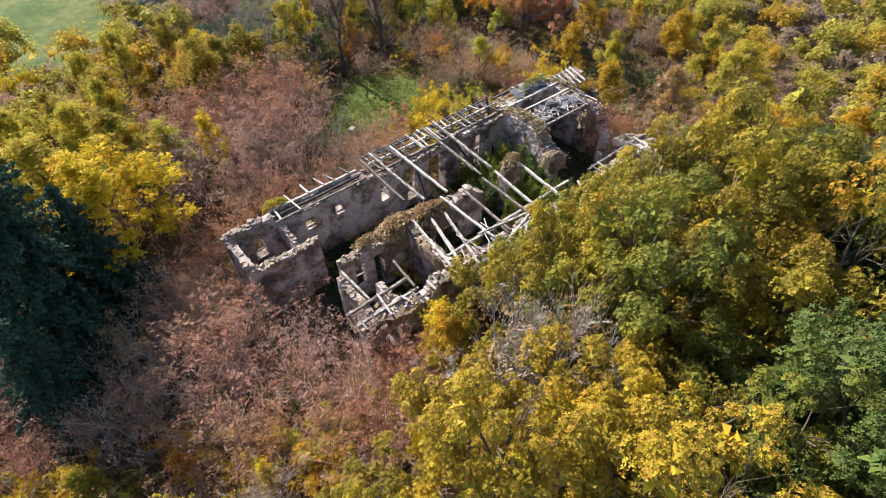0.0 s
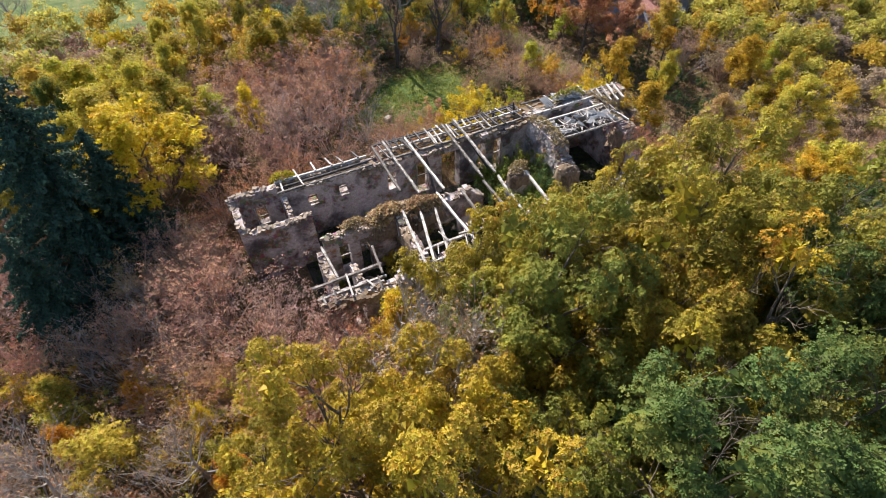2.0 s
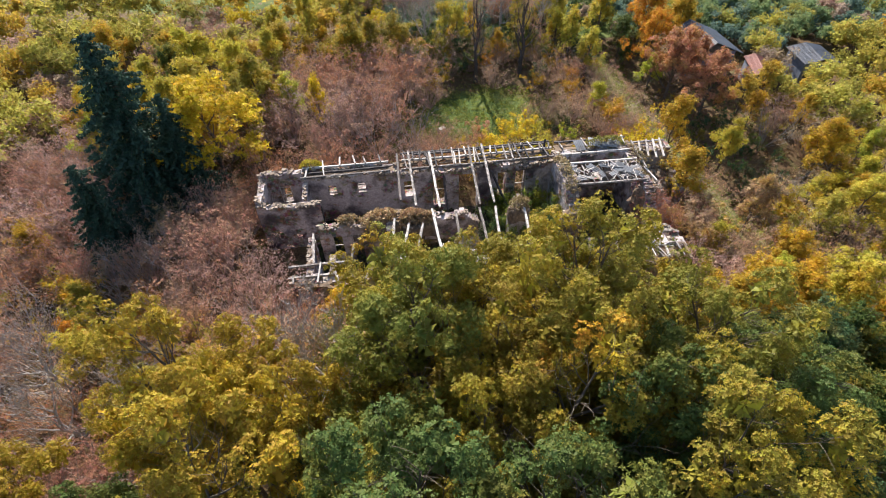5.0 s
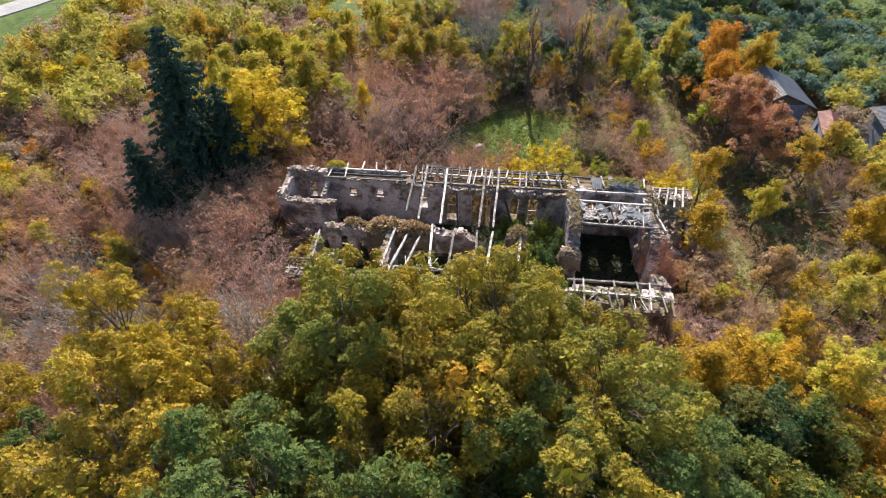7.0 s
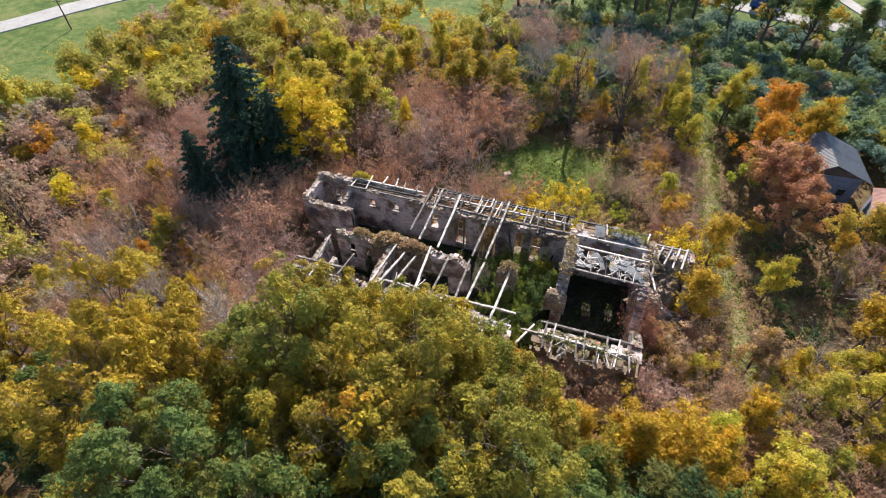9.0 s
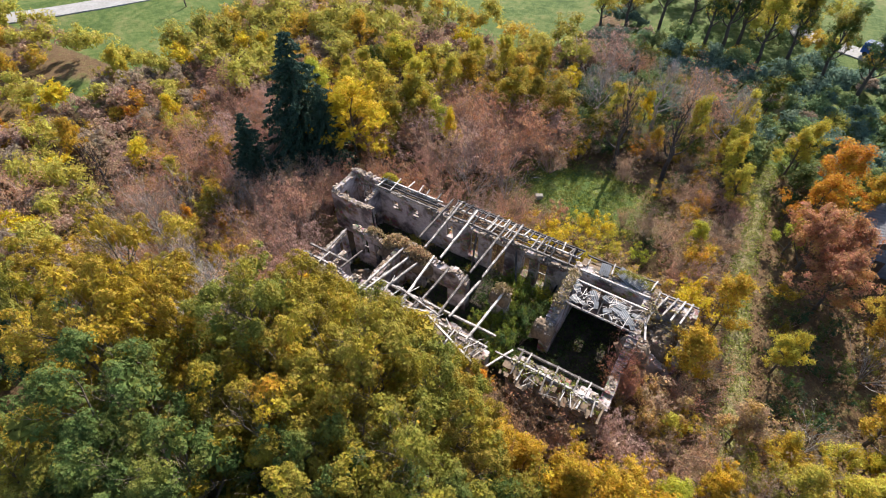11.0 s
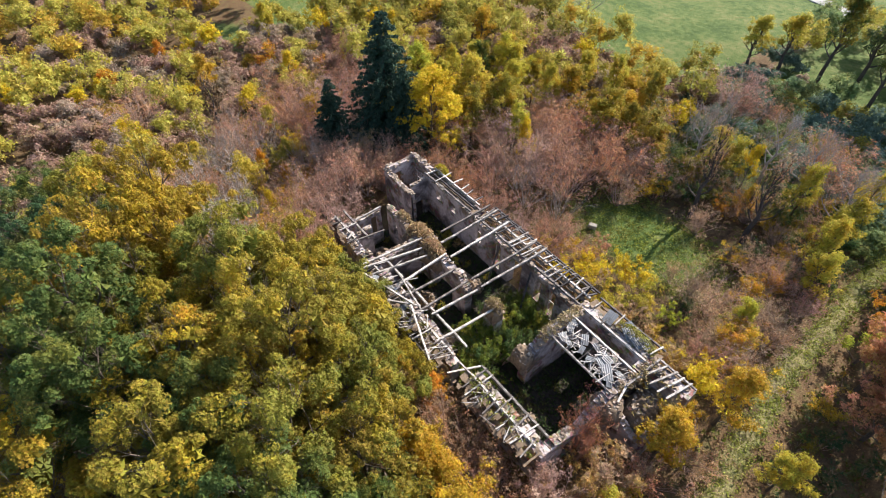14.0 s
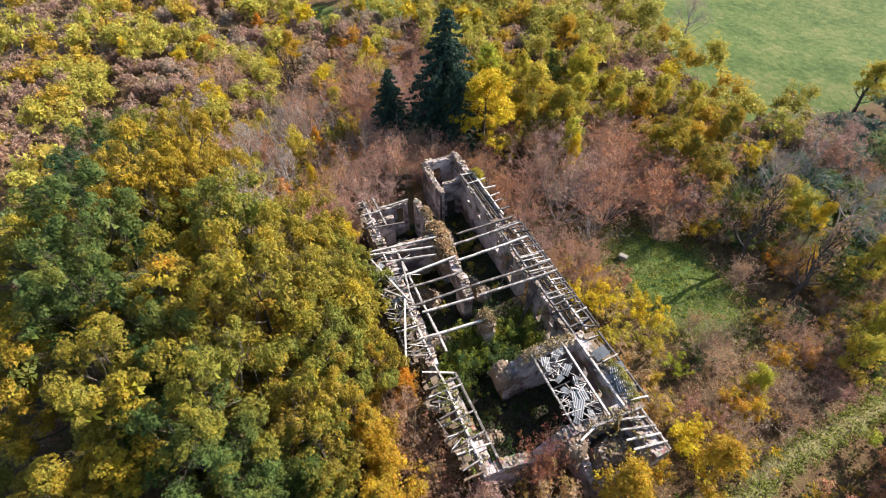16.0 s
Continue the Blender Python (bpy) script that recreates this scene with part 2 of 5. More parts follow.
def leaves(centres, spread, each, size, rng, droop=0.0, long=1.5, flat=0.6, up=0.6, folded=True):
    """Folded leaf sprays scattered about the centres: vertices and triangles."""
    c = np.repeat(np.asarray(centres, float), each, axis=0)
    n = len(c)
    d = rng.normal(size=(n, 3))
    d /= np.linalg.norm(d, axis=1, keepdims=True)
    rad = spread * rng.uniform(0.25, 1.0, (n, 1)) ** 0.6
    p = c + d * rad * np.array([1, 1, flat])
    nor = d * 0.6 + rng.normal(size=(n, 3)) * 0.55 + np.array([0, 0, up])
    nor /= np.linalg.norm(nor, axis=1, keepdims=True)
    t = np.cross(nor, rng.normal(size=(n, 3)))
    t /= np.linalg.norm(t, axis=1, keepdims=True)
    t[:, 2] -= droop
    b = np.cross(nor, t)
    s = size * rng.uniform(0.6, 1.35, (n, 1))
    w = s * rng.uniform(0.4, 0.62, (n, 1))
    v0, v2 = p - t * s * long * 0.5, p + t * s * long * 0.5
    if not folded:
        skew = rng.uniform(-0.6, 0.6, (n, 1))
        verts = np.stack([v0, p + b * w * 1.5 + t * s * skew + nor * s * 0.2, v2 - b * w * 0.5], 1).reshape(-1, 3)
        return verts, np.arange(n * 3).reshape(-1, 3)
    fold = nor * s * 0.22
    v1, v3 = p + b * w + fold - t * s * 0.1, p - b * w + fold - t * s * 0.1
    verts = np.stack([v0, v1, v2, v3], 1).reshape(-1, 3)
    i = np.arange(n)[:, None] * 4
    faces = np.concatenate([i + np.array([0, 1, 2]), i + np.array([0, 2, 3])], 1).reshape(-1, 3)
    return verts, faces


def sprigs(p, nor, size, rng, blades=5, cup=0.35, half=0.36):
    """Whorls of leaves at the points p, each facing along its normal: vertices and triangles, one island a whorl."""
    n = len(p)
    nor = nor / np.linalg.norm(nor, axis=1, keepdims=True)
    t = np.cross(nor, rng.normal(size=(n, 3)))
    t /= np.linalg.norm(t, axis=1, keepdims=True)
    b = np.cross(nor, t)
    s = size * rng.uniform(0.65, 1.35, (n, 1))
    rows = [p]
    for k in range(blades):
        a = 2 * math.pi * k / blades + rng.uniform(-0.35, 0.35, (n, 1))
        rise = nor * (cup + rng.uniform(-0.3, 0.3, (n, 1)))
        for da, far in ((-half, 0.78), (half, 1.0)):
            rows.append(p + (t * np.cos(a + da) + b * np.sin(a + da) + rise) * s * far * rng.uniform(0.75, 1.15, (n, 1)))
    verts = np.stack(rows, 1).reshape(-1, 3)
    i = np.arange(n)[:, None] * (2 * blades + 1)
    faces = np.concatenate([i + np.array([0, 2 * k + 1, 2 * k + 2]) for k in range(blades)], 1).reshape(-1, 3)
    return verts, faces


def puffs(centres, radius, each, rng, squash=0.8, low=-0.35, shell=0.72):
    """Points and outward normals on the upper shells of small leafy cushions."""
    c = np.repeat(np.asarray(centres, float), each, axis=0)
    n = len(c)
    d = rng.normal(size=(n, 3))
    d /= np.linalg.norm(d, axis=1, keepdims=True)
    under = d[:, 2] < low
    d[under, 2] *= -1
    r = radius * np.repeat(rng.uniform(0.7, 1.25, (len(centres), 1)), each, axis=0) * rng.uniform(shell, 1.08, (n, 1))
    return c + d * r * np.array([1, 1, squash]), d * 0.9 + rng.normal(size=(n, 3)) * 0.38 + np.array([0, 0, 0.35])


def cores(centres, radius, rng, squash=1.0, each=6):
    """The close inner foliage of a crown: a few wide whorls about each centre."""
    p, nor = puffs(centres, radius * 0.5, each, rng, squash, -0.9, 0.1)
    return sprigs(p, nor, radius * 0.5, rng, 4, 0.3, 0.42)


def joined(*sets):
    """Several (vertices, triangles) as one."""
    shift = np.cumsum([0] + [len(v) for v, _ in sets[:-1]])
    return np.concatenate([v for v, _ in sets]), np.concatenate([f + k for (_, f), k in zip(sets, shift)])


def lobes(tips, count, radius, each, rng):
    """The big lobes that the crown's limb ends carry, and cushion centres on their upper shells."""
    pts = np.asarray(tips, float)
    chosen = [int(np.argmax(pts[:, 2]))]
    away = np.linalg.norm(pts - pts[chosen[0]], axis=1)
    while len(chosen) < count:
        k = int(np.argmax(away))
        chosen.append(k)
        away = np.minimum(away, np.linalg.norm(pts - pts[k], axis=1))
    p, _ = puffs(pts[chosen], radius, each, rng, 1.25, -0.3, 0.8)
    return pts[chosen], p


def fast_mesh(name, verts, faces, material):
    me = bpy.data.meshes.new(name)
    nv, nf = len(verts), len(faces)
    me.vertices.add(nv)
    me.vertices.foreach_set("co", np.asarray(verts, np.float32).ravel())
    me.loops.add(nf * 3)
    me.loops.foreach_set("vertex_index", np.asarray(faces, np.int32).ravel())
    me.polygons.add(nf)
    me.polygons.foreach_set("loop_start", np.arange(nf, dtype=np.int32) * 3)
    me.update(calc_edges=True)
    me.materials.append(material)
    return me


# ---- trees: a few grown forms of each kind, then copies ----
def grow(rng, p, d, length, radius, levels, spread, out, tips, bend=0.25, rise=0.15, kids=(3, 4), shrink=0.62, steps=4):
    """One limb and its children: fills out with (path, radii) and tips with end points."""
    steps = max(2, steps - 1) if levels == 0 else steps
    pts, rad, q, dd = [p.copy()], [radius], p.copy(), d.normalized()
    for i in range(steps):
        dd = (dd + Vector(rng.normal(size=3)) * bend * 0.5 + Vector((0, 0, rise * 0.5))).normalized()
        q = q + dd * length / steps
        pts.append(q.copy())
        rad.append(radius * (1 - 0.62 * (i + 1) / steps))
    out.append((pts, rad))
    if levels == 0:
        tips.append(q)
        return
    for j in range(int(rng.integers(kids[0], kids[1] + 1))):
        k = int(rng.integers(steps // 2, steps + 1))
        axis = Vector(rng.normal(size=3)).normalized()
        cd = (dd + axis * spread).normalized()
        grow(rng, pts[k], cd, length * shrink * rng.uniform(0.8, 1.2), max(rad[k] * 0.65, 0.011), levels - 1, spread, out, tips, bend, rise, kids, shrink, steps)
    tips.append(q)


def wood_mesh(name, out, material, sides=5):
    v, f = [], []
    for pts, rad in out:
        tube(v, f, pts, rad, sides if rad[0] > 0.05 else 3)
    me = bpy.data.meshes.new(name)
    me.from_pydata([tuple(x) for x in v], [], f)
    me.materials.append(material)
    return me


def broad_tree(seed, h, r, leaf_mat, each, size, clump, stout=1.0, limbs=8, trunk_h=0.35, levels=2, bark=None, rise=0.2, spread=0.85, flat=0.6, kids=(3, 4), dense=0):
    """A broadleaf tree of height h and crown radius r: (wood mesh, crown mesh)."""
    rng = np.random.default_rng(seed)
    out, tips = [], []
    path = [Vector((0, 0, -0.3))]
    for i in range(1, 6):
        path.append(Vector((rng.normal() * 0.02 * h * i / 5, rng.normal() * 0.02 * h * i / 5, (h * 0.8) * i / 5)))
    base_r = (0.014 * h + 0.03) * stout
    out.append((path, [base_r * (1.25 - 0.22 * i) for i in range(6)]))
    for i in range(limbs):
        a = 2.39996 * i + rng.uniform(-0.4, 0.4)
        u = i / max(limbs - 1, 1)
        z = (trunk_h + (0.78 - trunk_h) * u) * h
        s = min(z / (h * 0.8) * 5, 4.99)
        p = path[int(s)].lerp(path[int(s) + 1], s - int(s))
        reach = r * (0.8 - 0.42 * u) * rng.uniform(0.8, 1.15)
        d = Vector((math.cos(a), math.sin(a), 0.3 + 1.1 * u))
        grow(rng, p, d, reach, base_r * 0.42 * (1.1 - 0.5 * u), levels, spread, out, tips, rise=rise, kids=kids)
    tips.append(path[-1] + Vector((0, 0, 0.1 * h)))
    c = np.array([tuple(t) for t in tips])
    c[:, 2] *= (h - clump * flat) / c[:, 2].max()
    if dense:
        c = c[c[:, 2] > 0.42 * h]
        mass, c = lobes(c, dense, 1.0, 15, rng)
        drop = max(0.0, c[:, 2].max() + clump - h)
        c[:, 2] -= drop
        mass[:, 2] -= drop
        inner = cores(mass, 0.95, rng, 1.2, 14)
    elif each > 4:
        inner = cores(c, clump * 0.8, rng)
        c, _ = puffs(c, clump * 0.8, 3, rng, 1.0, -0.5, 0.5)
        clump *= 0.6
    p, nor = puffs(c, clump, each, rng, flat, -0.35, 0.82 if dense else 0.6)
    v, f = sprigs(p, nor, size, rng, 4, 0.35, 0.42 if dense else 0.36)
    if dense or each > 4:
        v, f = joined((v, f), inner)
    return wood_mesh("trunk", out, bark or BARK), fast_mesh("crown", v, f, leaf_mat)


def shrub(seed, h, r, leaf_mat, stems, each, size, clump, bark, levels=1, kids=(4, 6), upright=0.3):
    """A many-stemmed bush that fans out from its base: (wood mesh, crown mesh)."""
    rng = np.random.default_rng(seed)
    out, tips = [], []
    for i in range(stems):
        a, q = rng.uniform(0, 2 * math.pi), rng.uniform(0, 1) ** 0.6
        d = Vector((math.cos(a) * q * r / h * 1.1, math.sin(a) * q * r / h * 1.1, 0.75))
        p = Vector((math.cos(a) * 0.25 * q, math.sin(a) * 0.25 * q, -0.1))
        grow(rng, p, d, h * rng.uniform(0.55, 0.85), 0.014 + 0.003 * h, levels, 0.55, out, tips, bend=0.22, rise=0.18, kids=kids, shrink=0.5, steps=3)
    c = np.array([tuple(t) for t in tips])
    c[:, 2] = np.clip(c[:, 2], 0.2, h)
    wv = wood_mesh("stem", out, bark)
    p, nor = puffs(c, clump, each, rng, 0.85, -0.6, 0.3)
    nor += np.array([0, 0, upright])
    v, f = sprigs(p, nor, size, rng, 4, 0.35 + 0.4 * upright, 0.26)
    if upright < 0.5:
        v, f = joined((v, f), cores(c, clump * 0.75, rng, 1.0, 4))
    return wv, fast_mesh("crown", v, f, leaf_mat)


def spruce(seed, h, r):
    rng = np.random.default_rng(seed)
    out = [([Vector((0, 0, -0.2)), Vector((0.03, 0, h * 0.5)), Vector((0, 0.02, h))], [0.02 * h, 0.011 * h, 0.015])]
    cents, vs, fs, n0 = [], [], [], 0
    z = 0.05 * h
    while z < h * 0.985:
        u = z / h
        reach = r * (1 - u) ** 0.74 + 0.1
        for j in range(9 if u < 0.8 else 6):
            a = rng.uniform(0, 2 * math.pi)
            ln = reach * rng.uniform(0.6, 1.15)
            z1 = z + rng.uniform(-0.12, 0.12)
            pts = []
            for s in range(5):
                w = s / 4
                pts.append(Vector((math.cos(a) * ln * w, math.sin(a) * ln * w, z1 + ln * (0.2 * w - 0.75 * w * w + 0.34 * w ** 3))))
            out.append((pts, [0.03 * (1.1 - 0.25 * s) for s in range(5)]))
            for s in range(1, 5):
                for q in range(max(2, int(ln * 2.6))):
                    c = pts[s - 1].lerp(pts[s], rng.uniform(0, 1))
                    side = rng.normal() * 0.11 * ln * (1.15 - s / 4)
                    cents.append((c.x - math.sin(a) * side, c.y + math.cos(a) * side, c.z - 0.06))
        z += h * 0.026 + 0.16
    v, f = leaves(cents, 0.2, 10, 0.12, rng, droop=0.45, long=2.2, flat=0.7, up=0.4, folded=False)
    return wood_mesh("trunk", out, BARK), fast_mesh("crown", v, f, NEEDLE)


def place_tree(name, forms, i, x, y, h0, h, label, group, color, width=1.0, turn=None, category="tree"):
    """One tree or bush: its trunk or stems, and its crown."""
    wood, crown = forms[i % len(forms)]
    ob = new(name)
    k = h / h0
    ob.matrix_basis = Matrix.LocRotScale((x, y, ground_z(x, y)), Euler((0, 0, random.uniform(0, 6.28) if turn is None else turn)), (k * width, k * width, k))
    tagged(ob, label, category, group)
    new(wood.name.split(".")[0], wood).parent = ob
    c = new("crown", crown)
    c.parent = ob
    c.color = color
    return ob


def ground_z(x, y):
    """Gentle swell of the land."""
    far = max(0.0, math.hypot(x - 16, y + 5) - 25) / 40
    return (0.45 * math.sin(x * 0.11 + 0.7) * math.cos(y * 0.09) + 0.25 * math.sin(x * 0.05 - y * 0.07)) * min(far, 1.0)


# ---- ground ----
def track_x(y):
    """The grassy track that runs past the east end."""
    return 40.3 - 0.04 * (y - 10) if y > 10 else 40.3 + 0.16 * (10 - y)


def cover_at(x, y):
    """How much grass and how much trodden track there is at a place."""
    g = 0.0
    g = max(g, 1.25 - 0.9 * math.hypot((x - 22) / 9.5, (y - 15) / 6.0))
    if x < 6 + 0.1 * (y - 50):
        g = max(g, min(1.0, (y - 41.5 - 0.45 * max(0.0, -12 - x)) / 4) if x > -60 else 0)
    g = max(g, min(1.0, (-45 - x) / 6) if y > 6 else 0)
    g = max(g, min(1.0, (y - 88) / 8))
    if 8 < x < 97 and 29 < y < 92:
        g = max(g, min(0.75, (y - 29) / 4, (x - 8) / 6))
    if x > 44:
        g = max(g, min(0.9, (y - 50) / 5))
    g = max(g, 1.2 - 0.8 * math.hypot((x + 53) / 7, (y + 3) / 4.5))
    p = max(0.0, 1.0 - abs(x - track_x(y)) / 1.3) if -16 < y < 55 else 0.0
    g = max(g, 0.8 - abs(x - track_x(y)) / 2.6 if -16 < y < 55 else 0)
    return max(0, min(1, g)), p


def build_ground():
    xs = np.concatenate([[-900, -500, -300, -180], np.arange(-110, 111, 1.25), [180, 300, 500, 900]])
    ys = np.concatenate([[-900, -500, -300, -180], np.arange(-70, 131, 1.25), [200, 300, 500, 900]])
    verts, cover = [], []
    for y in ys:
        for x in xs:
            verts.append((x, y, ground_z(x, y) + 0.1 * noise.noise((x * 0.4, y * 0.4, 0))))
            g, p = cover_at(x, y)
            cover += [g, p, 0, 1]
    nx = len(xs)
    faces = [(j * nx + i, j * nx + i + 1, (j + 1) * nx + i + 1, (j + 1) * nx + i) for j in range(len(ys) - 1) for i in range(nx - 1)]
    ob = mesh_object("ground", verts, faces, GROUND, smooth=True)
    att = ob.data.color_attributes.new("cover", "FLOAT_COLOR", "POINT")
    att.data.foreach_set("color", cover)
    return tagged(ob, "leaf-littered ground with grass clearings and a trodden track", "ground", kind="structure")


build_ground()


# ---- the ruin ----
ruin = tagged(new("ruined_building"), "roofless ruined stone farm building with crumbling plastered walls", "ruin")


def stone(v, f, c, r, rng):
    """One rough block: a box with shifted corners."""
    n = len(v)
    turn = Matrix.Rotation(rng.uniform(0, 6.28), 3, "Z") @ Matrix.Rotation(rng.uniform(-0.4, 0.4), 3, "X")
    for z in (-1, 1):
        for x, y in ((-1, -1), (1, -1), (1, 1), (-1, 1)):
            v.append(c + turn @ Vector((x * r * rng.uniform(0.7, 1.3), y * r * rng.uniform(0.5, 1.0), z * r * rng.uniform(0.4, 0.8))))
    for q in ((0, 3, 2, 1), (4, 5, 6, 7), (0, 1, 5, 4), (1, 2, 6, 5), (2, 3, 7, 6), (3, 0, 4, 7)):
        f.append(tuple(n + i for i in q))


STONES = []
for _i in range(6):
    _v, _f = [], []
    stone(_v, _f, Vector((0, 0, 0)), 0.14, random.Random(300 + _i))
    _me = bpy.data.meshes.new("stone")
    _me.from_pydata([tuple(q) for q in _v], [], _f)
    _me.materials.append(RUBBLE)
    STONES.append(_me)


def masonry(name, a, b, thick, top, openings=(), base=-0.3, seed=0, cell=0.2, rough=0.045, pieces=False):
    """A rubble wall from a to b (plan points of its centre line). top(s) is its ragged height at s metres along;
    openings are (s0, s1, z0, z1)."""
    ax, ay = a
    bx, by = b
    length = math.hypot(bx - ax, by - ay)
    ux, uy = (bx - ax) / length, (by - ay) / length
    nc = max(2, round(length / cell))
    ds = length / nc
    tops = [max(base + cell, top((i + 0.5) * ds)) for i in range(nc)]
    nr = int((max(tops) - base) / cell) + 1
    rng = random.Random(seed * 77 + 5)
    solid = [[False] * nc for _ in range(nr)]
    for i in range(nc):
        s = (i + 0.5) * ds
        for j in range(nr):
            z = base + (j + 0.5) * cell
            solid[j][i] = z < tops[i] and not any(o[0] < s < o[1] and o[2] < z < o[3] for o in openings)
    nl = max(1, round(thick / 0.35))
    index, verts, faces = {}, [], []

    def vid(i, j, l):
        key = (i, j, l)
        if key not in index:
            s, z, w = i * ds, base + j * cell, (l / nl - 0.5) * thick
            x, y = ax + ux * s - uy * w, ay + uy * s + ux * w
            q = noise.noise_vector((x * 1.7, y * 1.7, z * 1.7 + seed)) * rough + noise.noise_vector((x * 5, y * 5, z * 5)) * rough * 0.6
            index[key] = len(verts)
            verts.append((x + q.x, y + q.y, z + q.z * 1.2))
        return index[key]

    def ok(i, j):
        return 0 <= i < nc and 0 <= j < nr and solid[j][i]
    for j in range(nr):
        for i in range(nc):
            if not solid[j][i]:
                continue
            faces.append((vid(i, j, 0), vid(i + 1, j, 0), vid(i + 1, j + 1, 0), vid(i, j + 1, 0)))
            faces.append((vid(i + 1, j, nl), vid(i, j, nl), vid(i, j + 1, nl), vid(i + 1, j + 1, nl)))
            for l in range(nl):
                if not ok(i - 1, j):
                    faces.append((vid(i, j, l + 1), vid(i, j, l), vid(i, j + 1, l), vid(i, j + 1, l + 1)))
                if not ok(i + 1, j):
                    faces.append((vid(i + 1, j, l), vid(i + 1, j, l + 1), vid(i + 1, j + 1, l + 1), vid(i + 1, j + 1, l)))
                if not ok(i, j + 1):
                    faces.append((vid(i, j + 1, l), vid(i + 1, j + 1, l), vid(i + 1, j + 1, l + 1), vid(i, j + 1, l + 1)))
                if not ok(i, j - 1) and j > 0:
                    faces.append((vid(i, j, l + 1), vid(i + 1, j, l + 1), vid(i + 1, j, l), vid(i, j, l)))
    ob = mesh_object(name, verts, faces, PLASTER, ruin)
    # loose stones along the broken top
    rv, rf = [], []
    for i in range(nc):
        for _ in range(2):
            if rng.random() < 0.9:
                s, w = (i + rng.random()) * ds, rng.uniform(-0.42, 0.42) * thick
                c = Vector((ax + ux * s - uy * w, ay + uy * s + ux * w, tops[i] + rng.uniform(-0.12, 0.06)))
                if pieces:
                    piece = new("stone", STONES[rng.randrange(len(STONES))])
                    piece.matrix_basis = Matrix.LocRotScale(c, Euler((rng.uniform(-0.3, 0.3), rng.uniform(-0.3, 0.3), rng.uniform(0, 6.28))), (rng.uniform(0.7, 1.35),) * 3)
                    piece.parent = ob
                else:
                    stone(rv, rf, c, rng.uniform(0.07, 0.17), rng)
    if rv:
        tagged(mesh_object("wall_rubble", rv, rf, RUBBLE, ob), "small rubble stones on the broken wall top", kind="stuff")
    return ob


def ragged(h, amp=0.25, seed=0, dips=()):
    """A height that wavers about h; dips are (s, half width, depth)."""
    def top(s):
        z = h + amp * noise.noise((s * 0.9, seed * 3.1, 0.3)) * 1.6
        for c, w, d in dips:
            z -= d * max(0.0, 1 - abs(s - c) / w)
        return z
    return top


H = 5.3
NORTH = [(1.7, 2.6, 2.6, 4.4), (5.8, 6.7, 3.3, 4.4), (8.3, 9.2, 3.3, 4.4), (12.6, 13.5, 2.2, 4.2), (15.3, 16.4, 0.8, 4.2), (17.7, 19.4, -1, 4.3), (21.2, 22.0, 1.2, 4.2), (22.9, 23.9, 0.6, 4.2), (28.4, 29.3, 2.2, 4.0), (30.5, 31.4, 2.2, 4.0)]


def north(x0, x1, y, thick, top, seed, base=-0.3, pieces=False):
    return masonry("wall_section", (x0, y), (x1, y), thick, top, [(a - 0.3 - x0, b - 0.3 - x0, c, d) for a, b, c, d in NORTH], base, seed, pieces=pieces)


north(-0.3, 3.5, -0.2, 0.6, ragged(5.4, 0.3, 1), 1, pieces=True)
north(3.5, 11.9, -0.4, 1.4, ragged(4.8, 0.15, 21), 21)
north(3.5, 11.9, -1.03, 0.2, ragged(5.25, 0.08, 22), 22, 4.5)
north(3.5, 11.9, 0.22, 0.2, ragged(5.15, 0.15, 23), 23, 4.5)
north(11.9, 26.0, -0.62, 0.95, ragged(4.62, 0.2, 24), 24)
north(11.9, 26.0, -1.0, 0.22, ragged(5.0, 0.3, 25, [(3.9, 0.8, 0.6), (6.8, 0.9, 0.6), (9.6, 0.7, 0.7), (11.6, 0.6, 0.7)]), 25, 4.3)
north(26.0, 37.0, -0.6, 1.05, ragged(5.25, 0.12, 26), 26)
masonry("wall_section", (0.1, -0.5), (0.1, -4.1), 0.5, ragged(5.4, 0.35, 2), [(1.5, 2.4, 2.6, 4.4)], seed=2, pieces=True)
masonry("wall_section", (0.35, -3.85), (5.1, -3.85), 0.5, ragged(5.05, 0.25, 3, [(2.6, 1.4, 0.35)]), seed=3, pieces=True)
masonry("wall_section", (3.75, -1.1), (3.75, -3.2), 0.4, ragged(5.0, 0.12, 4), [(0.7, 1.6, -1, 2.3)], seed=4)
masonry("wall_section", (5.0, -6.85), (11.0, -6.75), 0.6, ragged(4.9, 0.22, 5, [(3.4, 1.2, 0.35)]), [(1.0, 1.9, 1.4, 3.9), (2.6, 3.5, -1, 4.0)], seed=5, pieces=True)
masonry("wall_section", (11.0, -6.7), (18.1, -6.7), 0.8, ragged(4.9, 0.25, 15, [(7.1, 1.4, 0.7)]), [(2.2, 5.2, -1, 2.6)], seed=15)
masonry("wall_section", (20.7, -6.7), (22.3, -6.7), 0.9, ragged(5.1, 0.2, 6, [(0, 0.7, 1.3), (1.6, 0.6, 1.3)]), seed=6, pieces=True)
masonry("wall_section", (26.4, -1.1), (26.4, -7.5), 0.95, ragged(5.35, 0.12, 7, [(6.4, 2.2, 1.6)]), seed=7, pieces=True)
masonry("wall_section", (33.0, -1.1), (33.0, -12.6), 0.8, ragged(5.1, 0.25, 8, [(7.4, 2.6, 2.0), (10.5, 1.5, 0.6)]), [(4.6, 6.2, -1, 3.4), (8.0, 9.0, 0.5, 3.0)], seed=8)
masonry("wall_section", (25.2, -12.2), (33.4, -12.2), 0.95, ragged(5.05, 0.2, 9, [(0, 0.8, 1.2)]), seed=9)
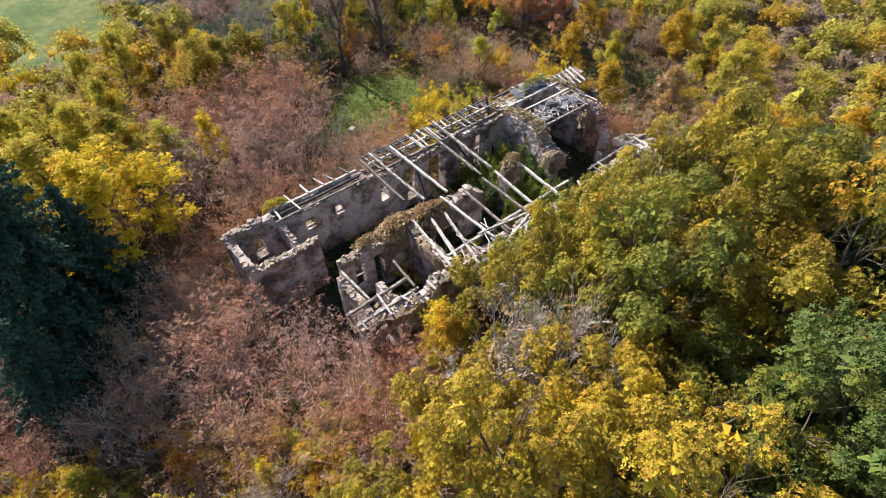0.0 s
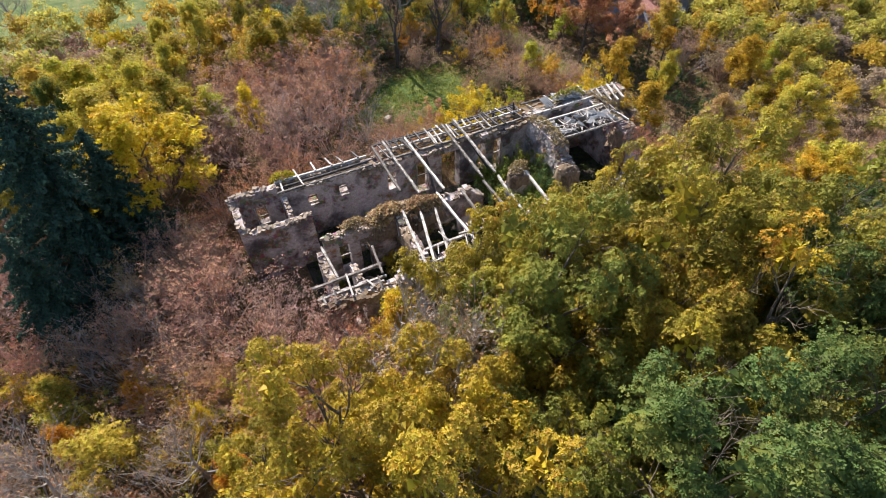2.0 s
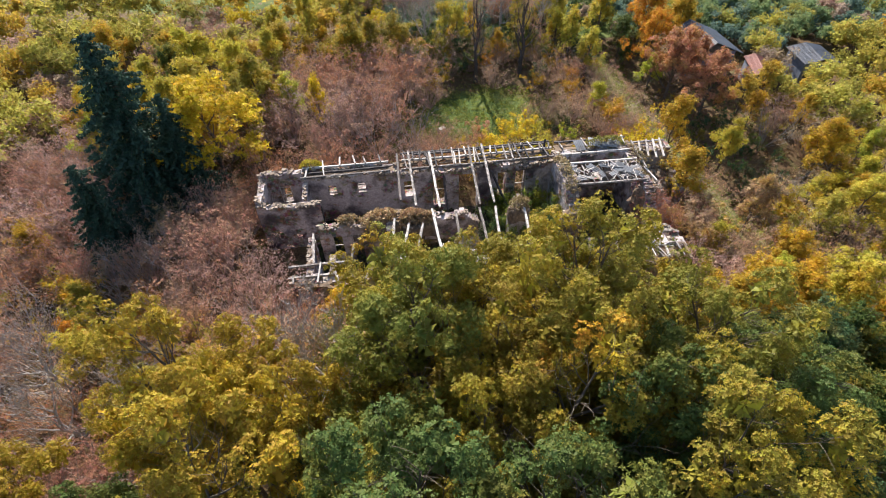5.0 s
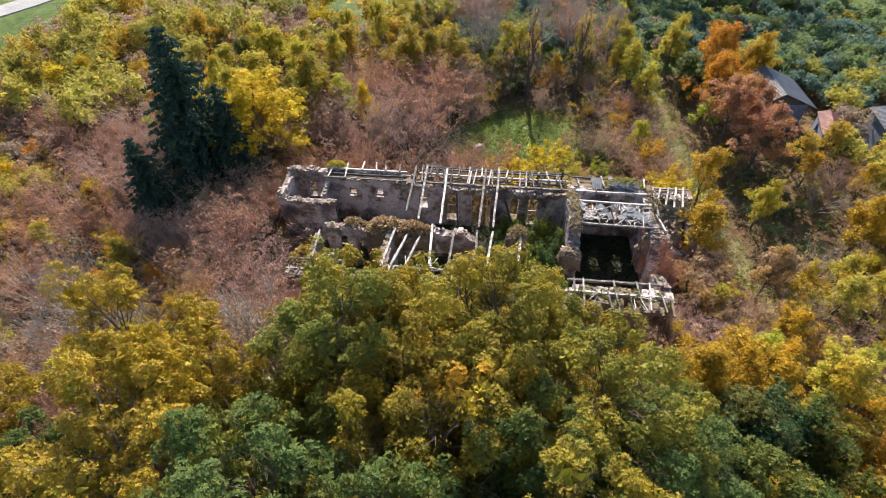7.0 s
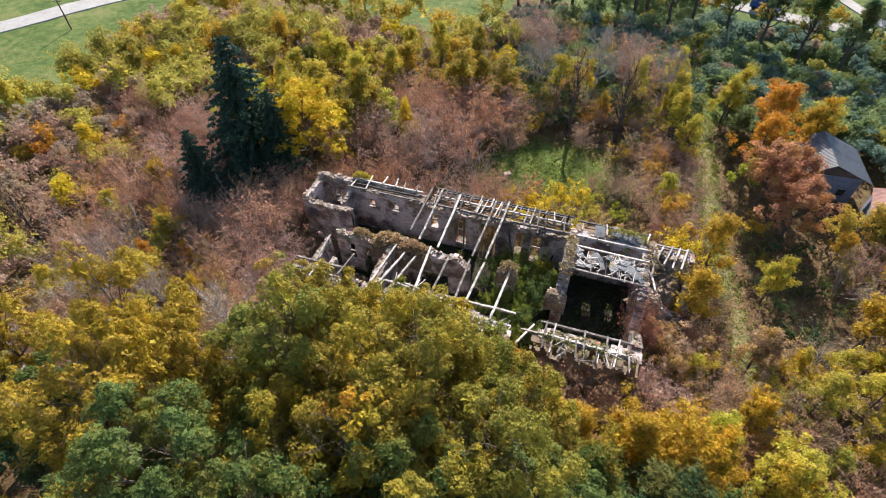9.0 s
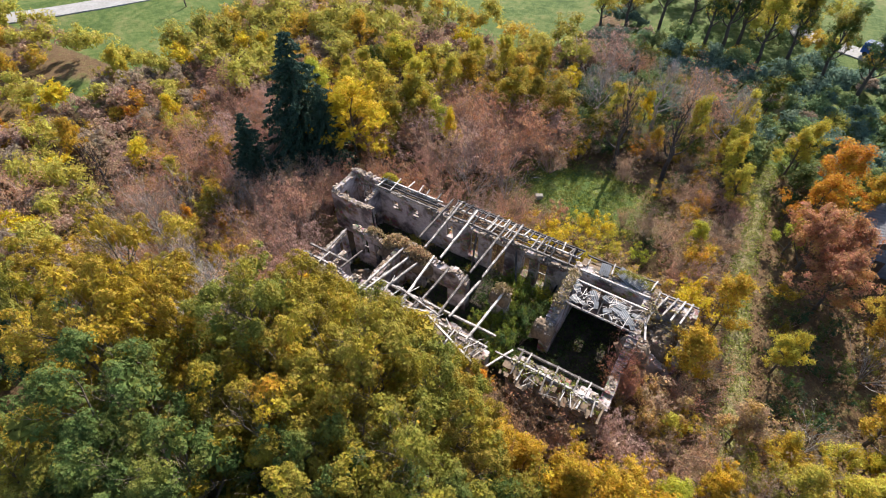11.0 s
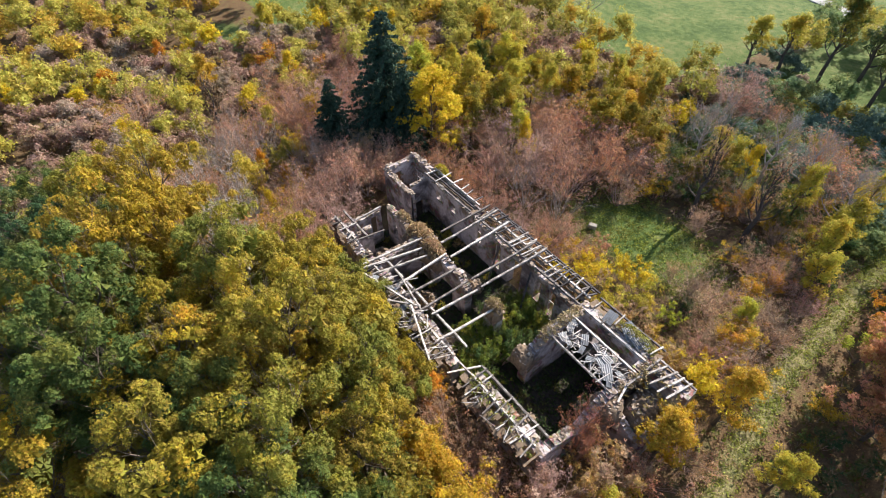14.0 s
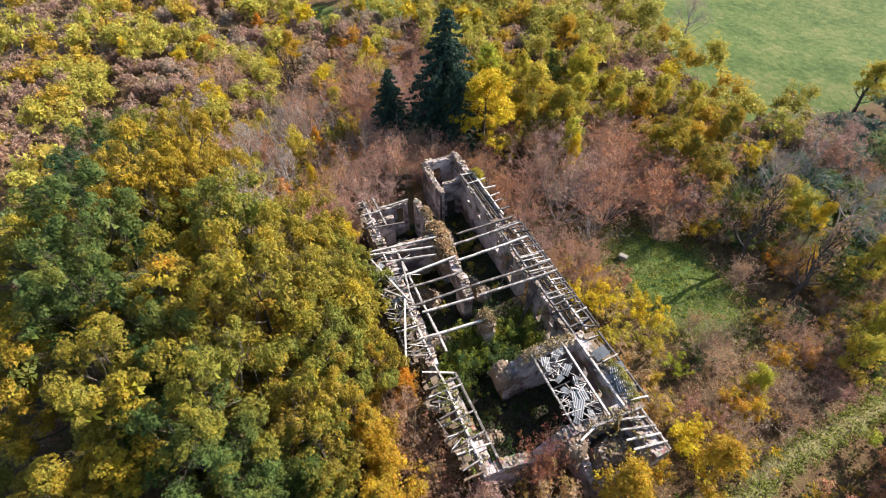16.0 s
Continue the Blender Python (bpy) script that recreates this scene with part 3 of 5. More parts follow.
masonry("wall_section", (3.3, -12.2), (23.2, -12.3), 0.95, ragged(4.8, 0.35, 10, [(19.9, 2.0, 1.2), (4.5, 1.2, 0.8)]), [(1.6, 2.6, 1.4, 3.4), (4.6, 5.6, -1, 3.2), (8.6, 9.6, 1.4, 3.4), (12.6, 13.6, 1.4, 3.4), (16.2, 17.2, 1.4, 3.4)], seed=10)
masonry("wall_section", (4.5, -7.7), (4.5, -11.8), 0.5, ragged(4.6, 0.15, 11), [(0.4, 1.3, 1.2, 4.1)], seed=11)
masonry("wall_section", (10.8, -7.0), (10.8, -11.8), 0.7, ragged(5.0, 0.2, 12), seed=12)
masonry("wall_section", (6.2, -9.8), (6.2, -11.8), 0.5, ragged(4.6, 0.2, 16), seed=16)
masonry("wall_section", (36.7, -0.6), (36.7, -5.2), 0.6, ragged(3.6, 0.5, 13), [(1.8, 2.8, 1.0, 2.4)], seed=13)
masonry("wall_section", (33.3, -5.0), (36.9, -5.0), 0.6, ragged(3.4, 0.4, 14, [(3.4, 2.0, 1.2)]), seed=14)


def timber(name, a, b, w, h, material=None, group="", label="", category="beam", parent=None, seed=0):
    """A squared, slightly warped beam from a to b."""
    a, b = Vector(a), Vector(b)
    ln = (b - a).length
    rng = random.Random(int(a.x * 131 + a.y * 977 + a.z * 31 + b.x * 17) + seed)
    n = max(2, int(ln / 0.8))
    bm = bmesh.new()
    rings = []
    for i in range(n + 1):
        s = i / n
        jy, jz = rng.uniform(-1, 1) * w * 0.1, rng.uniform(-1, 1) * h * 0.08 - 0.004 * ln * math.sin(math.pi * s)
        k = rng.uniform(0.9, 1.05) if 0 < i < n else rng.uniform(0.7, 1.0)
        c = 0.22
        ring = []
        for y, z in ((-1, -1 + c), (-1 + c, -1), (1 - c, -1), (1, -1 + c), (1, 1 - c), (1 - c, 1), (-1 + c, 1), (-1, 1 - c)):
            ring.append(bm.verts.new((ln * s, y * w / 2 * k + jy, z * h / 2 * k + jz)))
        rings.append(ring)
    for r0, r1 in zip(rings, rings[1:]):
        for q in range(8):
            bm.faces.new((r0[q], r0[(q + 1) % 8], r1[(q + 1) % 8], r1[q]))
    bm.faces.new(list(reversed(rings[0])))
    bm.faces.new(rings[-1])
    bm.normal_update()
    me = bpy.data.meshes.new(name)
    bm.to_mesh(me)
    bm.free()
    me.materials.append(material or TIMBER)
    ob = new(name, me)
    ob.matrix_basis = Matrix.Translation(a) @ (b - a).to_track_quat("X", "Z").to_matrix().to_4x4()
    if parent is not None:
        ob.parent = parent
        return tagged(ob, label)
    return tagged(ob, label, category, group)


BEAM = "weathered grey squared ceiling beam spanning the roofless rooms"
for x, y0, y1, z0, z1, k in ((11.9, 1.0, -5.2, 5.62, 5.5, -0.05), (12.95, 1.2, -6.1, 5.64, 5.52, 0.1), (14.85, 1.0, -6.4, 5.55, 5.45, 0.1), (18.5, 1.2, -6.6, 5.66, 5.5, -0.25), (19.75, 1.3, -6.5, 5.66, 5.5, -0.3),
                             (18.15, -6.9, -12.3, 5.4, 5.3, 0), (19.45, -6.9, -11.6, 5.4, 5.3, -0.4), (21.8, -7.0, -12.8, 5.25, 5.15, -0.4),
                             (12.3, -7.8, -13.7, 5.3, 5.2, -1.4), (13.4, -8.0, -13.2, 5.35, 5.2, -1.25), (14.3, -6.4, -12.2, 5.35, 5.2, 0.3), (16.2, -6.9, -12.3, 5.2, 5.15, -0.2), (11.2, -7.0, -13.9, 5.25, 5.1, -0.8)):
    timber("ceiling_beam", (x, y0, z0), (x + k, y1, z1), 0.2, 0.2, TIMBER, "ceiling beams of the ruin", BEAM)


def eaves(name, x0, x1, y_in, y_mid, y_out, z, plates, rungs, dark, label, seed):
    """A stretch of eaves: wall plates along the wall and rafter ends that reach out from it."""
    rng = random.Random(seed)
    thing = tagged(new(name), label, "roof frame", "roof frames of the ruin")
    if plates[0]:
        timber("wall_plate", (x0, y_in, z), (x1, y_in + 0.05, z - 0.02), 0.2, 0.2, TIMBER, parent=thing)
    if plates[1]:
        timber("wall_plate", (x0 + 0.1, y_mid, z + 0.02), (x1 - 0.1, y_mid, z), 0.18, 0.18, TIMBER, parent=thing)
    if plates[2]:
        timber("fascia_beam", (x0, y_out, z - 0.12), (x1, y_out, z - 0.14), 0.16, 0.16, TIMBER_DARK if dark else TIMBER, parent=thing)
    n = rungs
    for i in range(n):
        x = x0 + (x1 - x0) * (i + 0.5 + rng.uniform(-0.22, 0.22)) / n
        a = y_mid if rng.random() < 0.7 else y_in
        timber("rafter", (x, a - 0.1 * math.copysign(1, y_out - y_in), z + 0.14), (x + rng.uniform(-0.25, 0.25), y_out + rng.uniform(-0.35, 0.12) * math.copysign(1, y_out - y_in), z + rng.uniform(-0.05, 0.08)), 0.14, 0.13, TIMBER_DARK if rng.random() < dark * 0.6 else TIMBER, parent=thing)
    return thing


EAVES = "grey weathered eaves frame of plates and rafter ends"
eaves("roof_frame", 3.4, 11.2, -1.03, 0.3, 1.55, 5.38, (1, 1, 0), 6, 0.2, EAVES, 1)
timber("wall_plate", (3.6, -0.35, 5.3), (11.0, -0.3, 5.3), 0.17, 0.17, TIMBER_DARK, "", "dark rotten wall plate along the wall top")
eaves("roof_frame", 12.2, 26.2, -0.95, 0.3, 1.5, 5.34, (1, 1, 1), 20, 1.0, EAVES, 2)
eaves("roof_frame", 13.4, 25.8, -0.95, 0.95, 1.22, 5.36, (0, 0, 1), 12, 0.9, EAVES, 3)
eaves("roof_frame", 26.6, 33.4, -1.0, -0.2, 1.1, 5.42, (1, 0, 1), 6, 0.5, EAVES, 4)
eaves("roof_frame", 33.4, 36.9, -1.9, -0.7, 0.15, 5.4, (0, 0, 1), 0, 0.0, EAVES, 5)
eaves("roof_frame", 25.4, 32.7, -11.35, -12.5, -14.0, 5.22, (1, 1, 0), 9, 0.1, EAVES, 6)
eaves("roof_frame", 3.0, 7.9, -11.0, -12.1, -13.0, 5.05, (1, 1, 0), 5, 0.1, EAVES, 7)
eaves("roof_frame", 11.0, 23.3, -11.2, -12.5, -14.2, 5.1, (1, 1, 1), 9, 0.7, EAVES, 8)


# attic floor over the east room: joists, broken laths and sheets
attic = tagged(new("attic_floor"), "collapsed attic floor of grey joists over the east room", "attic floor")
for y in (-2.3, -5.15):
    timber("joist", (26.2, y, 5.45), (33.2, y - 0.1, 5.42), 0.17, 0.17, TIMBER, parent=attic)
for x in (27.3, 28.4, 29.6, 30.7, 31.9):
    timber("cross_joist", (x, -2.2, 5.36), (x + 0.1, -5.3, 5.34), 0.12, 0.12, TIMBER_DARK, parent=attic)


def lath_heap(name, count, x0, x1, y0, y1, z, heading, wobble, ln0, ln1, label, seed, material=None):
    """A heap of fallen laths, each of its own."""
    rng = random.Random(seed)
    thing = tagged(new(name), label, "timber debris", "fallen laths")
    for i in range(count):
        a = math.radians(heading + rng.gauss(0, wobble))
        ln = rng.uniform(ln0, ln1)
        cx, cy = rng.uniform(x0, x1), rng.uniform(y0, y1)
        dx, dy = math.cos(a) * ln / 2, math.sin(a) * ln / 2
        zz = z + 0.035 * (i % 5) + rng.uniform(0, 0.08)
        timber("lath", (cx - dx, cy - dy, zz + rng.uniform(-0.12, 0.12)), (cx + dx, cy + dy, zz + rng.uniform(-0.12, 0.12)), rng.uniform(0.035, 0.075), 0.03, material or TIMBER, parent=thing, seed=i)
    return thing


LATHS = "heap of broken pale grey roof laths on the ruin"
lath_heap("lath_heap", 60, 27.2, 31.8, -4.9, -2.7, 5.48, 20, 50, 0.35, 1.2, LATHS, 1)
lath_heap("lath_heap", 46, 30.2, 32.8, -5.0, -3.0, 5.52, 60, 35, 0.4, 1.5, LATHS, 2)
lath_heap("lath_heap", 22, 12.2, 18.5, -14.3, -12.7, 5.22, 50, 50, 0.6, 1.6, LATHS, 3)
lath_heap("lath_heap", 26, 18.0, 23.0, -14.2, -12.2, 5.22, 60, 45, 0.7, 1.9, LATHS, 4)
lath_heap("lath_heap", 10, 11.6, 15.0, -12.2, -10.6, 5.38, 80, 14, 0.9, 1.8, LATHS, 5)
lath_heap("lath_heap", 14, 25.4, 32.6, -14.2, -12.6, 5.36, 30, 45, 0.7, 1.6, LATHS, 6)
lath_heap("lath_heap", 16, 12.6, 25.0, 0.4, 1.2, 5.6, 80, 20, 0.8, 1.4, LATHS, 7, TIMBER_DARK)
for a, b in (((15.6, -13.9, 5.55), (18.0, -12.0, 5.7)), ((17.4, -12.6, 5.7), (23.4, -14.7, 5.45)), ((11.6, -13.9, 5.5), (17.5, -12.4, 5.75)), ((13.6, -11.4, 5.7), (18.4, -12.2, 5.7)), ((24.0, -12.6, 5.3), (27.0, -12.3, 4.9)),
             ((33.5, -3.9, 5.5), (33.6, 0.1, 5.5)), ((33.45, -3.0, 5.45), (34.35, 0.1, 5.45)), ((34.4, -2.3, 5.35), (35.1, 0.2, 5.42)), ((35.15, -2.3, 5.25), (35.75, 0.2, 5.42)), ((35.9, -2.2, 5.2), (36.4, 0.25, 5.42)), ((33.4, -3.6, 5.4), (33.9, -5.3, 5.2)),
             ((7.6, -12.0, 5.25), (7.9, -9.2, 5.1)), ((4.85, -10.8, 5.0), (4.7, -7.6, 5.0)), ((23.7, -13.5, 4.0), (24.9, -11.0, 4.1)), ((22.3, -4.6, 0.3), (19.9, -0.4, 5.2)),
             ((21.4, -1.4, 0.4), (23.4, 0.6, 5.7)), ((24.6, -1.8, 0.4), (25.6, 0.8, 6.0)), ((16.2, -2.6, 0.2), (15.9, -1.0, 4.6)), ((5.2, -4.1, 0.2), (5.1, -4.0, 4.6))):
    timber("fallen_rafter", a, b, 0.17, 0.16, TIMBER_DARK if a[2] < 1 else TIMBER, "fallen rafters", "loose grey fallen rafter lying across the ruined walls")


def roofing_sheet(x, y, z, w, ln, rx, ry, rz, material=None, label="pale grey corrugated roofing sheet, bent and dirty"):
    """A bent corrugated sheet, thin but with two skins."""
    rng = random.Random(int(x * 100 + y * 31))
    verts, faces = [], []
    nx, ny = int(w / 0.04), 8
    for side in (0, 1):
        for j in range(ny + 1):
            for i in range(nx + 1):
                u, v = i * w / nx, j * ln / ny
                verts.append((u - w / 2, v - ln / 2, 0.02 * math.sin(u * 2 * math.pi / 0.17) - side * 0.012 - 0.05 * (v / ln - 0.5) ** 2 * ln + 0.06 * noise.noise((u * 1.3 + x, v * 0.9 + y, 2))))
    o = (nx + 1) * (ny + 1)
    for j in range(ny):
        for i in range(nx):
            q = j * (nx + 1) + i
            faces.append((q, q + 1, q + nx + 2, q + nx + 1))
            faces.append((o + q, o + q + nx + 1, o + q + nx + 2, o + q + 1))
    ob = mesh_object("roofing_sheet", verts, faces, material or SHEET)
    ob.matrix_basis = pose(x, y, z, rx, ry, rz)
    return tagged(ob, label, "roofing sheet", "loose roofing sheets")


for x, y, z, w, ln, rx, ry, rz in ((28.6, -0.1, 5.66, 0.9, 1.2, 16, 4, 8), (30.6, -0.1, 5.56, 0.8, 1.3, 4, -3, 62), (31.4, -0.2, 5.6, 0.8, 1.4, 3, 4, 74), (32.0, 0.2, 5.56, 0.7, 1.1, 6, 0, 50), (30.0, 0.5, 5.5, 0.7, 1.0, 10, 0, -20),
                                   (27.2, -3.3, 5.6, 0.6, 0.9, 4, 6, 30), (27.5, -4.5, 5.6, 0.7, 0.8, -4, 4, 70), (28.8, -3.4, 5.62, 0.6, 1.0, 5, -5, 38), (31.3, -4.0, 5.68, 0.8, 1.5, -4, 4, 66), (31.9, -4.3, 5.72, 0.8, 1.4, 5, 3, 50),
                                   (31.0, -3.4, 5.7, 0.7, 1.2, -4, 3, 84), (29.3, -4.3, 5.66, 0.4, 0.7, 14, 10, 20), (28.2, -4.6, 5.6, 0.45, 0.6, -12, 12, 55), (29.9, -3.2, 5.62, 0.4, 0.8, 10, -14, 75), (30.3, -4.4, 5.7, 0.5, 0.7, -10, 8, 110), (27.0, -2.9, 5.6, 0.5, 0.6, 8, 15, -30), (32.5, -4.7, 5.6, 0.5, 0.9, 12, 10, 40), (32.6, -3.6, 5.55, 0.5, 0.8, -14, 6, 70), (12.8, -13.4, 5.3, 0.6, 0.9, 8, 6, 40), (14.4, -12.9, 5.35, 0.5, 0.9, -8, 6, 100), (17.0, -13.2, 5.3, 0.6, 0.8, 10, 8, 10)):
    roofing_sheet(x, y, z, w, ln, rx, ry, rz)


def heap(name, cx, cy, z0, lx, ly, h, turn, label, seed):
    """A lumpy mound of fallen masonry on a wall."""
    n, m = 36, 24
    verts, faces = [], []
    for j in range(m + 1):
        for i in range(n + 1):
            u, w = i / n * 2 - 1, j / m * 2 - 1
            x, y = u * lx / 2, w * ly / 2
            d = max(0.0, 1 - (abs(u) ** 2.6 + abs(w) ** 2.4))
            q = noise.noise((x * 1.1 + seed, y * 1.1, seed)) * 0.3 + noise.noise((x * 3.1, y * 3.1, seed)) * 0.16
            verts.append((x + q * 0.2, y - q * 0.2, (h * d ** 0.6 + q * (0.3 + d)) if d > 0 else -0.5 - 0.4 * (abs(u) + abs(w) - 1)))
    for j in range(m):
        for i in range(n):
            q = j * (n + 1) + i
            faces.append((q, q + 1, q + n + 2, q + n + 1))
    ob = mesh_object(name, verts, faces, RUBBLE_DARK)
    ob.matrix_basis = pose(cx, cy, z0, 0, 0, turn)
    tagged(ob, label, "rubble mound", "rubble mounds on the walls")
    rv, rf, rng = [], [], random.Random(seed)
    for _ in range(int(lx * ly * 9)):
        u, w = rng.uniform(-0.85, 0.85), rng.uniform(-0.85, 0.85)
        d = max(0.0, 1 - (abs(u) ** 2.6 + abs(w) ** 2.4))
        stone(rv, rf, Vector((u * lx / 2, w * ly / 2, h * d ** 0.6 - 0.02)), rng.uniform(0.05, 0.15), rng)
    tagged(mesh_object("mound_rubble", rv, rf, RUBBLE, ob), "small loose stones", kind="stuff")
    return ob


heap("rubble_mound", 10.9, -6.5, 4.15, 5.4, 2.4, 1.05, -4, "broken masonry mound overgrown with dry grass", 3)
heap("rubble_mound", 13.0, -7.0, 4.4, 3.2, 2.0, 0.7, 8, "broken masonry mound beside a collapsed vault", 4)
heap("rubble_mound", 10.7, -9.9, 4.8, 1.0, 3.6, 0.3, 0, "dark rubble ridge on a broken cross wall", 5)
heap("rubble_mound", 26.1, -7.4, 3.6, 1.9, 1.8, 0.9, 0, "crumbled rubble end of a cross wall", 7)
heap("rubble_mound", 21.5, -6.8, 4.6, 1.9, 1.4, 0.6, 0, "mossy broken top of a masonry pier", 9)
heap("rubble_mound", 35.2, -2.6, 2.3, 3.2, 4.2, 1.7, 0, "brown collapsed rubble filling the east wing", 13)
heap("rubble_mound", 33.4, -5.6, 4.0, 2.6, 2.2, 1.1, 30, "collapsed brown rubble at the east wall", 11)
for k, (cx, cy, lx, ly, h) in enumerate(((7.5, -4.2, 3.2, 1.6, 0.9), (15.0, -4.4, 4.0, 2.2, 0.8), (7.0, -9.0, 3.0, 2.6, 0.7), (14.0, -9.6, 4.0, 2.6, 0.9), (19.5, -10.4, 3.0, 1.8, 0.8), (29.5, -10.6, 4.0, 1.6, 0.7))):
    heap("fallen_masonry", cx, cy, 0.0, lx, ly, h, 17 * k, "heap of fallen stone and plaster on the floor", 20 + k)


def wall_grass(name, count, x0, x1, y0, y1, z, color, size, label, seed):
    """Dry grass that grows on a broken wall."""
    rng = np.random.default_rng(seed)
    pts = np.column_stack([rng.uniform(x0, x1, count), rng.uniform(y0, y1, count), np.full(count, z) + rng.uniform(0, 0.16, count)])
    mid = np.array([(x0 + x1) / 2, (y0 + y1) / 2])
    half = np.array([(x1 - x0) / 2, (y1 - y0) / 2])
    pts[:, 2] += 0.7 * np.clip(1 - (((pts[:, :2] - mid) / half) ** 2).sum(1), 0, 1) ** 0.5
    v, f = leaves(pts, 0.22, 6, size, rng, long=3.4, flat=0.5, up=0.0, folded=False)
    ob = new(name, fast_mesh(name, v, f, WEED_BROWN))
    ob.color = color
    return tagged(ob, label, "grass", kind="stuff")


wall_grass("dry_grass", 130, 11.3, 13.5, -7.2, -6.0, 4.6, (0.38, 0.27, 0.15, 0.3), 0.16, "matted dry grass along the collapsed vault", 9)
wall_grass("dry_grass", 210, 8.9, 11.6, -7.3, -5.7, 4.65, (0.42, 0.30, 0.17, 0.3), 0.19, "tan dry grass hanging over the broken wall", 1)
wall_grass("dry_grass", 90, 11.6, 14.2, -7.6, -6.4, 4.9, (0.36, 0.25, 0.14, 0.3), 0.16, "sparse dry grass on broken masonry", 7)
wall_grass("dry_grass", 60, 6.6, 8.6, -7.0, -6.2, 4.75, (0.36, 0.27, 0.15, 0.3), 0.12, "thin dry grass on the long inner wall", 8)
wall_grass("dry_grass", 120, 25.9, 26.9, -6.0, -1.2, 5.3, (0.30, 0.24, 0.13, 0.3), 0.09, "thin dry grass on the cross wall", 2)
wall_grass("dry_grass", 60, 33.0, 34.0, -4.6, 0.3, 4.9, (0.28, 0.22, 0.12, 0.3), 0.09, "thin dry grass on the east wall", 3)
wall_grass("dry_grass", 120, 29.2, 33.0, -0.2, 0.5, 5.35, (0.26, 0.25, 0.06, 0.3), 0.08, "greenish grass along the eaves", 4)
wall_grass("dry_grass", 110, 3.2, 5.2, 0.2, 1.2, 5.0, (0.42, 0.36, 0.04, 0.3), 0.09, "yellow weeds beside the wall top", 5)
wall_grass("dry_grass", 90, 20.8, 22.3, -7.2, -6.2, 5.1, (0.26, 0.20, 0.10, 0.3), 0.08, "dry grass on the pier", 6)


def eaves_ledge(x0, x1, y0, y1, z, seed, holes):
    """Rotten boarding and plaster left under the rafter ends, with a ragged outer edge."""
    nx, ny = int((x1 - x0) / 0.16), 11
    keep = set()
    for i in range(nx):
        reach = ny * (0.72 + 0.5 * noise.noise((i * 0.13, seed, 0)))
        for j in range(ny):
            if j < reach and noise.noise((i * 0.22, j * 0.3, seed + 4)) < holes:
                keep.add((i, j))
    idx, verts, faces = {}, [], []

    def vid(i, j, k):
        if (i, j, k) not in idx:
            idx[(i, j, k)] = len(verts)
            x, y = x0 + i * 0.16, y0 + (y1 - y0) * j / ny
            q = noise.noise_vector((x * 2, y * 2, seed)) * 0.07
            verts.append((x + q.x, y + q.y, z + q.z - 0.1 * j / ny - k * 0.11))
        return idx[(i, j, k)]
    for i, j in keep:
        faces.append((vid(i, j, 0), vid(i + 1, j, 0), vid(i + 1, j + 1, 0), vid(i, j + 1, 0)))
        faces.append((vid(i, j, 1), vid(i, j + 1, 1), vid(i + 1, j + 1, 1), vid(i + 1, j, 1)))
        for di, dj, p, q in ((-1, 0, (i, j), (i, j + 1)), (1, 0, (i + 1, j), (i + 1, j + 1)), (0, -1, (i, j), (i + 1, j)), (0, 1, (i, j + 1), (i + 1, j + 1))):
            if (i + di, j + dj) not in keep:
                faces.append((vid(*p, 0), vid(*q, 0), vid(*q, 1), vid(*p, 1)))
    ob = mesh_object("eaves_boarding", verts, faces, RUBBLE_DARK)
    return tagged(ob, "rotten eaves boarding with crumbled plaster on it", "eaves boarding", "eaves boarding of the ruin")


eaves_ledge(3.8, 11.6, -0.85, 0.25, 5.12, 29, 0.25)
eaves_ledge(12.1, 26.0, -0.25, 1.15, 5.12, 23, 0.14)
eaves_ledge(25.0, 33.2, -12.6, -14.6, 5.1, 2, 0.1)
eaves_ledge(11.4, 23.3, -12.5, -14.2, 4.98, 5, 0.0)
eaves_ledge(3.2, 8.2, -12.4, -13.4, 4.95, 8, 0.0)
eaves_ledge(26.4, 33.6, -0.2, 1.1, 5.3, 17, 0.2)
eaves_ledge(33.4, 37.0, -0.8, 0.6, 5.12, 19, 0.05)


def window_frame(x, y, z0, z1, w, along="x"):
    """The remains of a wooden window: outer frame and one cross bar."""
    thing = tagged(new("window_frame"), "broken whitish wooden window frame left in a ruined wall", "window", "window frames of the ruin")
    def bar(a, b):
        timber("frame_bar", a, b, 0.09, 0.09, TIMBER, parent=thing)
    bar((x - w / 2, y, z0), (x - w / 2, y, z1))
    bar((x + w / 2, y, z0), (x + w / 2, y, z1))
    bar((x - w / 2, y, z1 - 0.05), (x + w / 2, y, z1 - 0.05))
    bar((x - w / 2, y, z0 + 0.05), (x + w / 2, y, z0 + 0.05))
    bar((x - w / 2, y, (z0 + z1) / 2), (x + w / 2, y, (z0 + z1) / 2))


for x, z0, z1 in ((1.85, 2.6, 4.4), (5.95, 3.3, 4.5), (8.45, 3.3, 4.5), (12.75, 2.2, 4.2), (15.6, 0.8, 4.2), (23.1, 0.6, 4.2), (28.55, 2.2, 4.0), (30.65, 2.2, 4.0)):
    window_frame(x, -0.75, z0, z1, 0.92)
for x, z0, z1 in ((6.45, 1.4, 3.9),):
    window_frame(x, -6.85, z0, z1, 0.9)


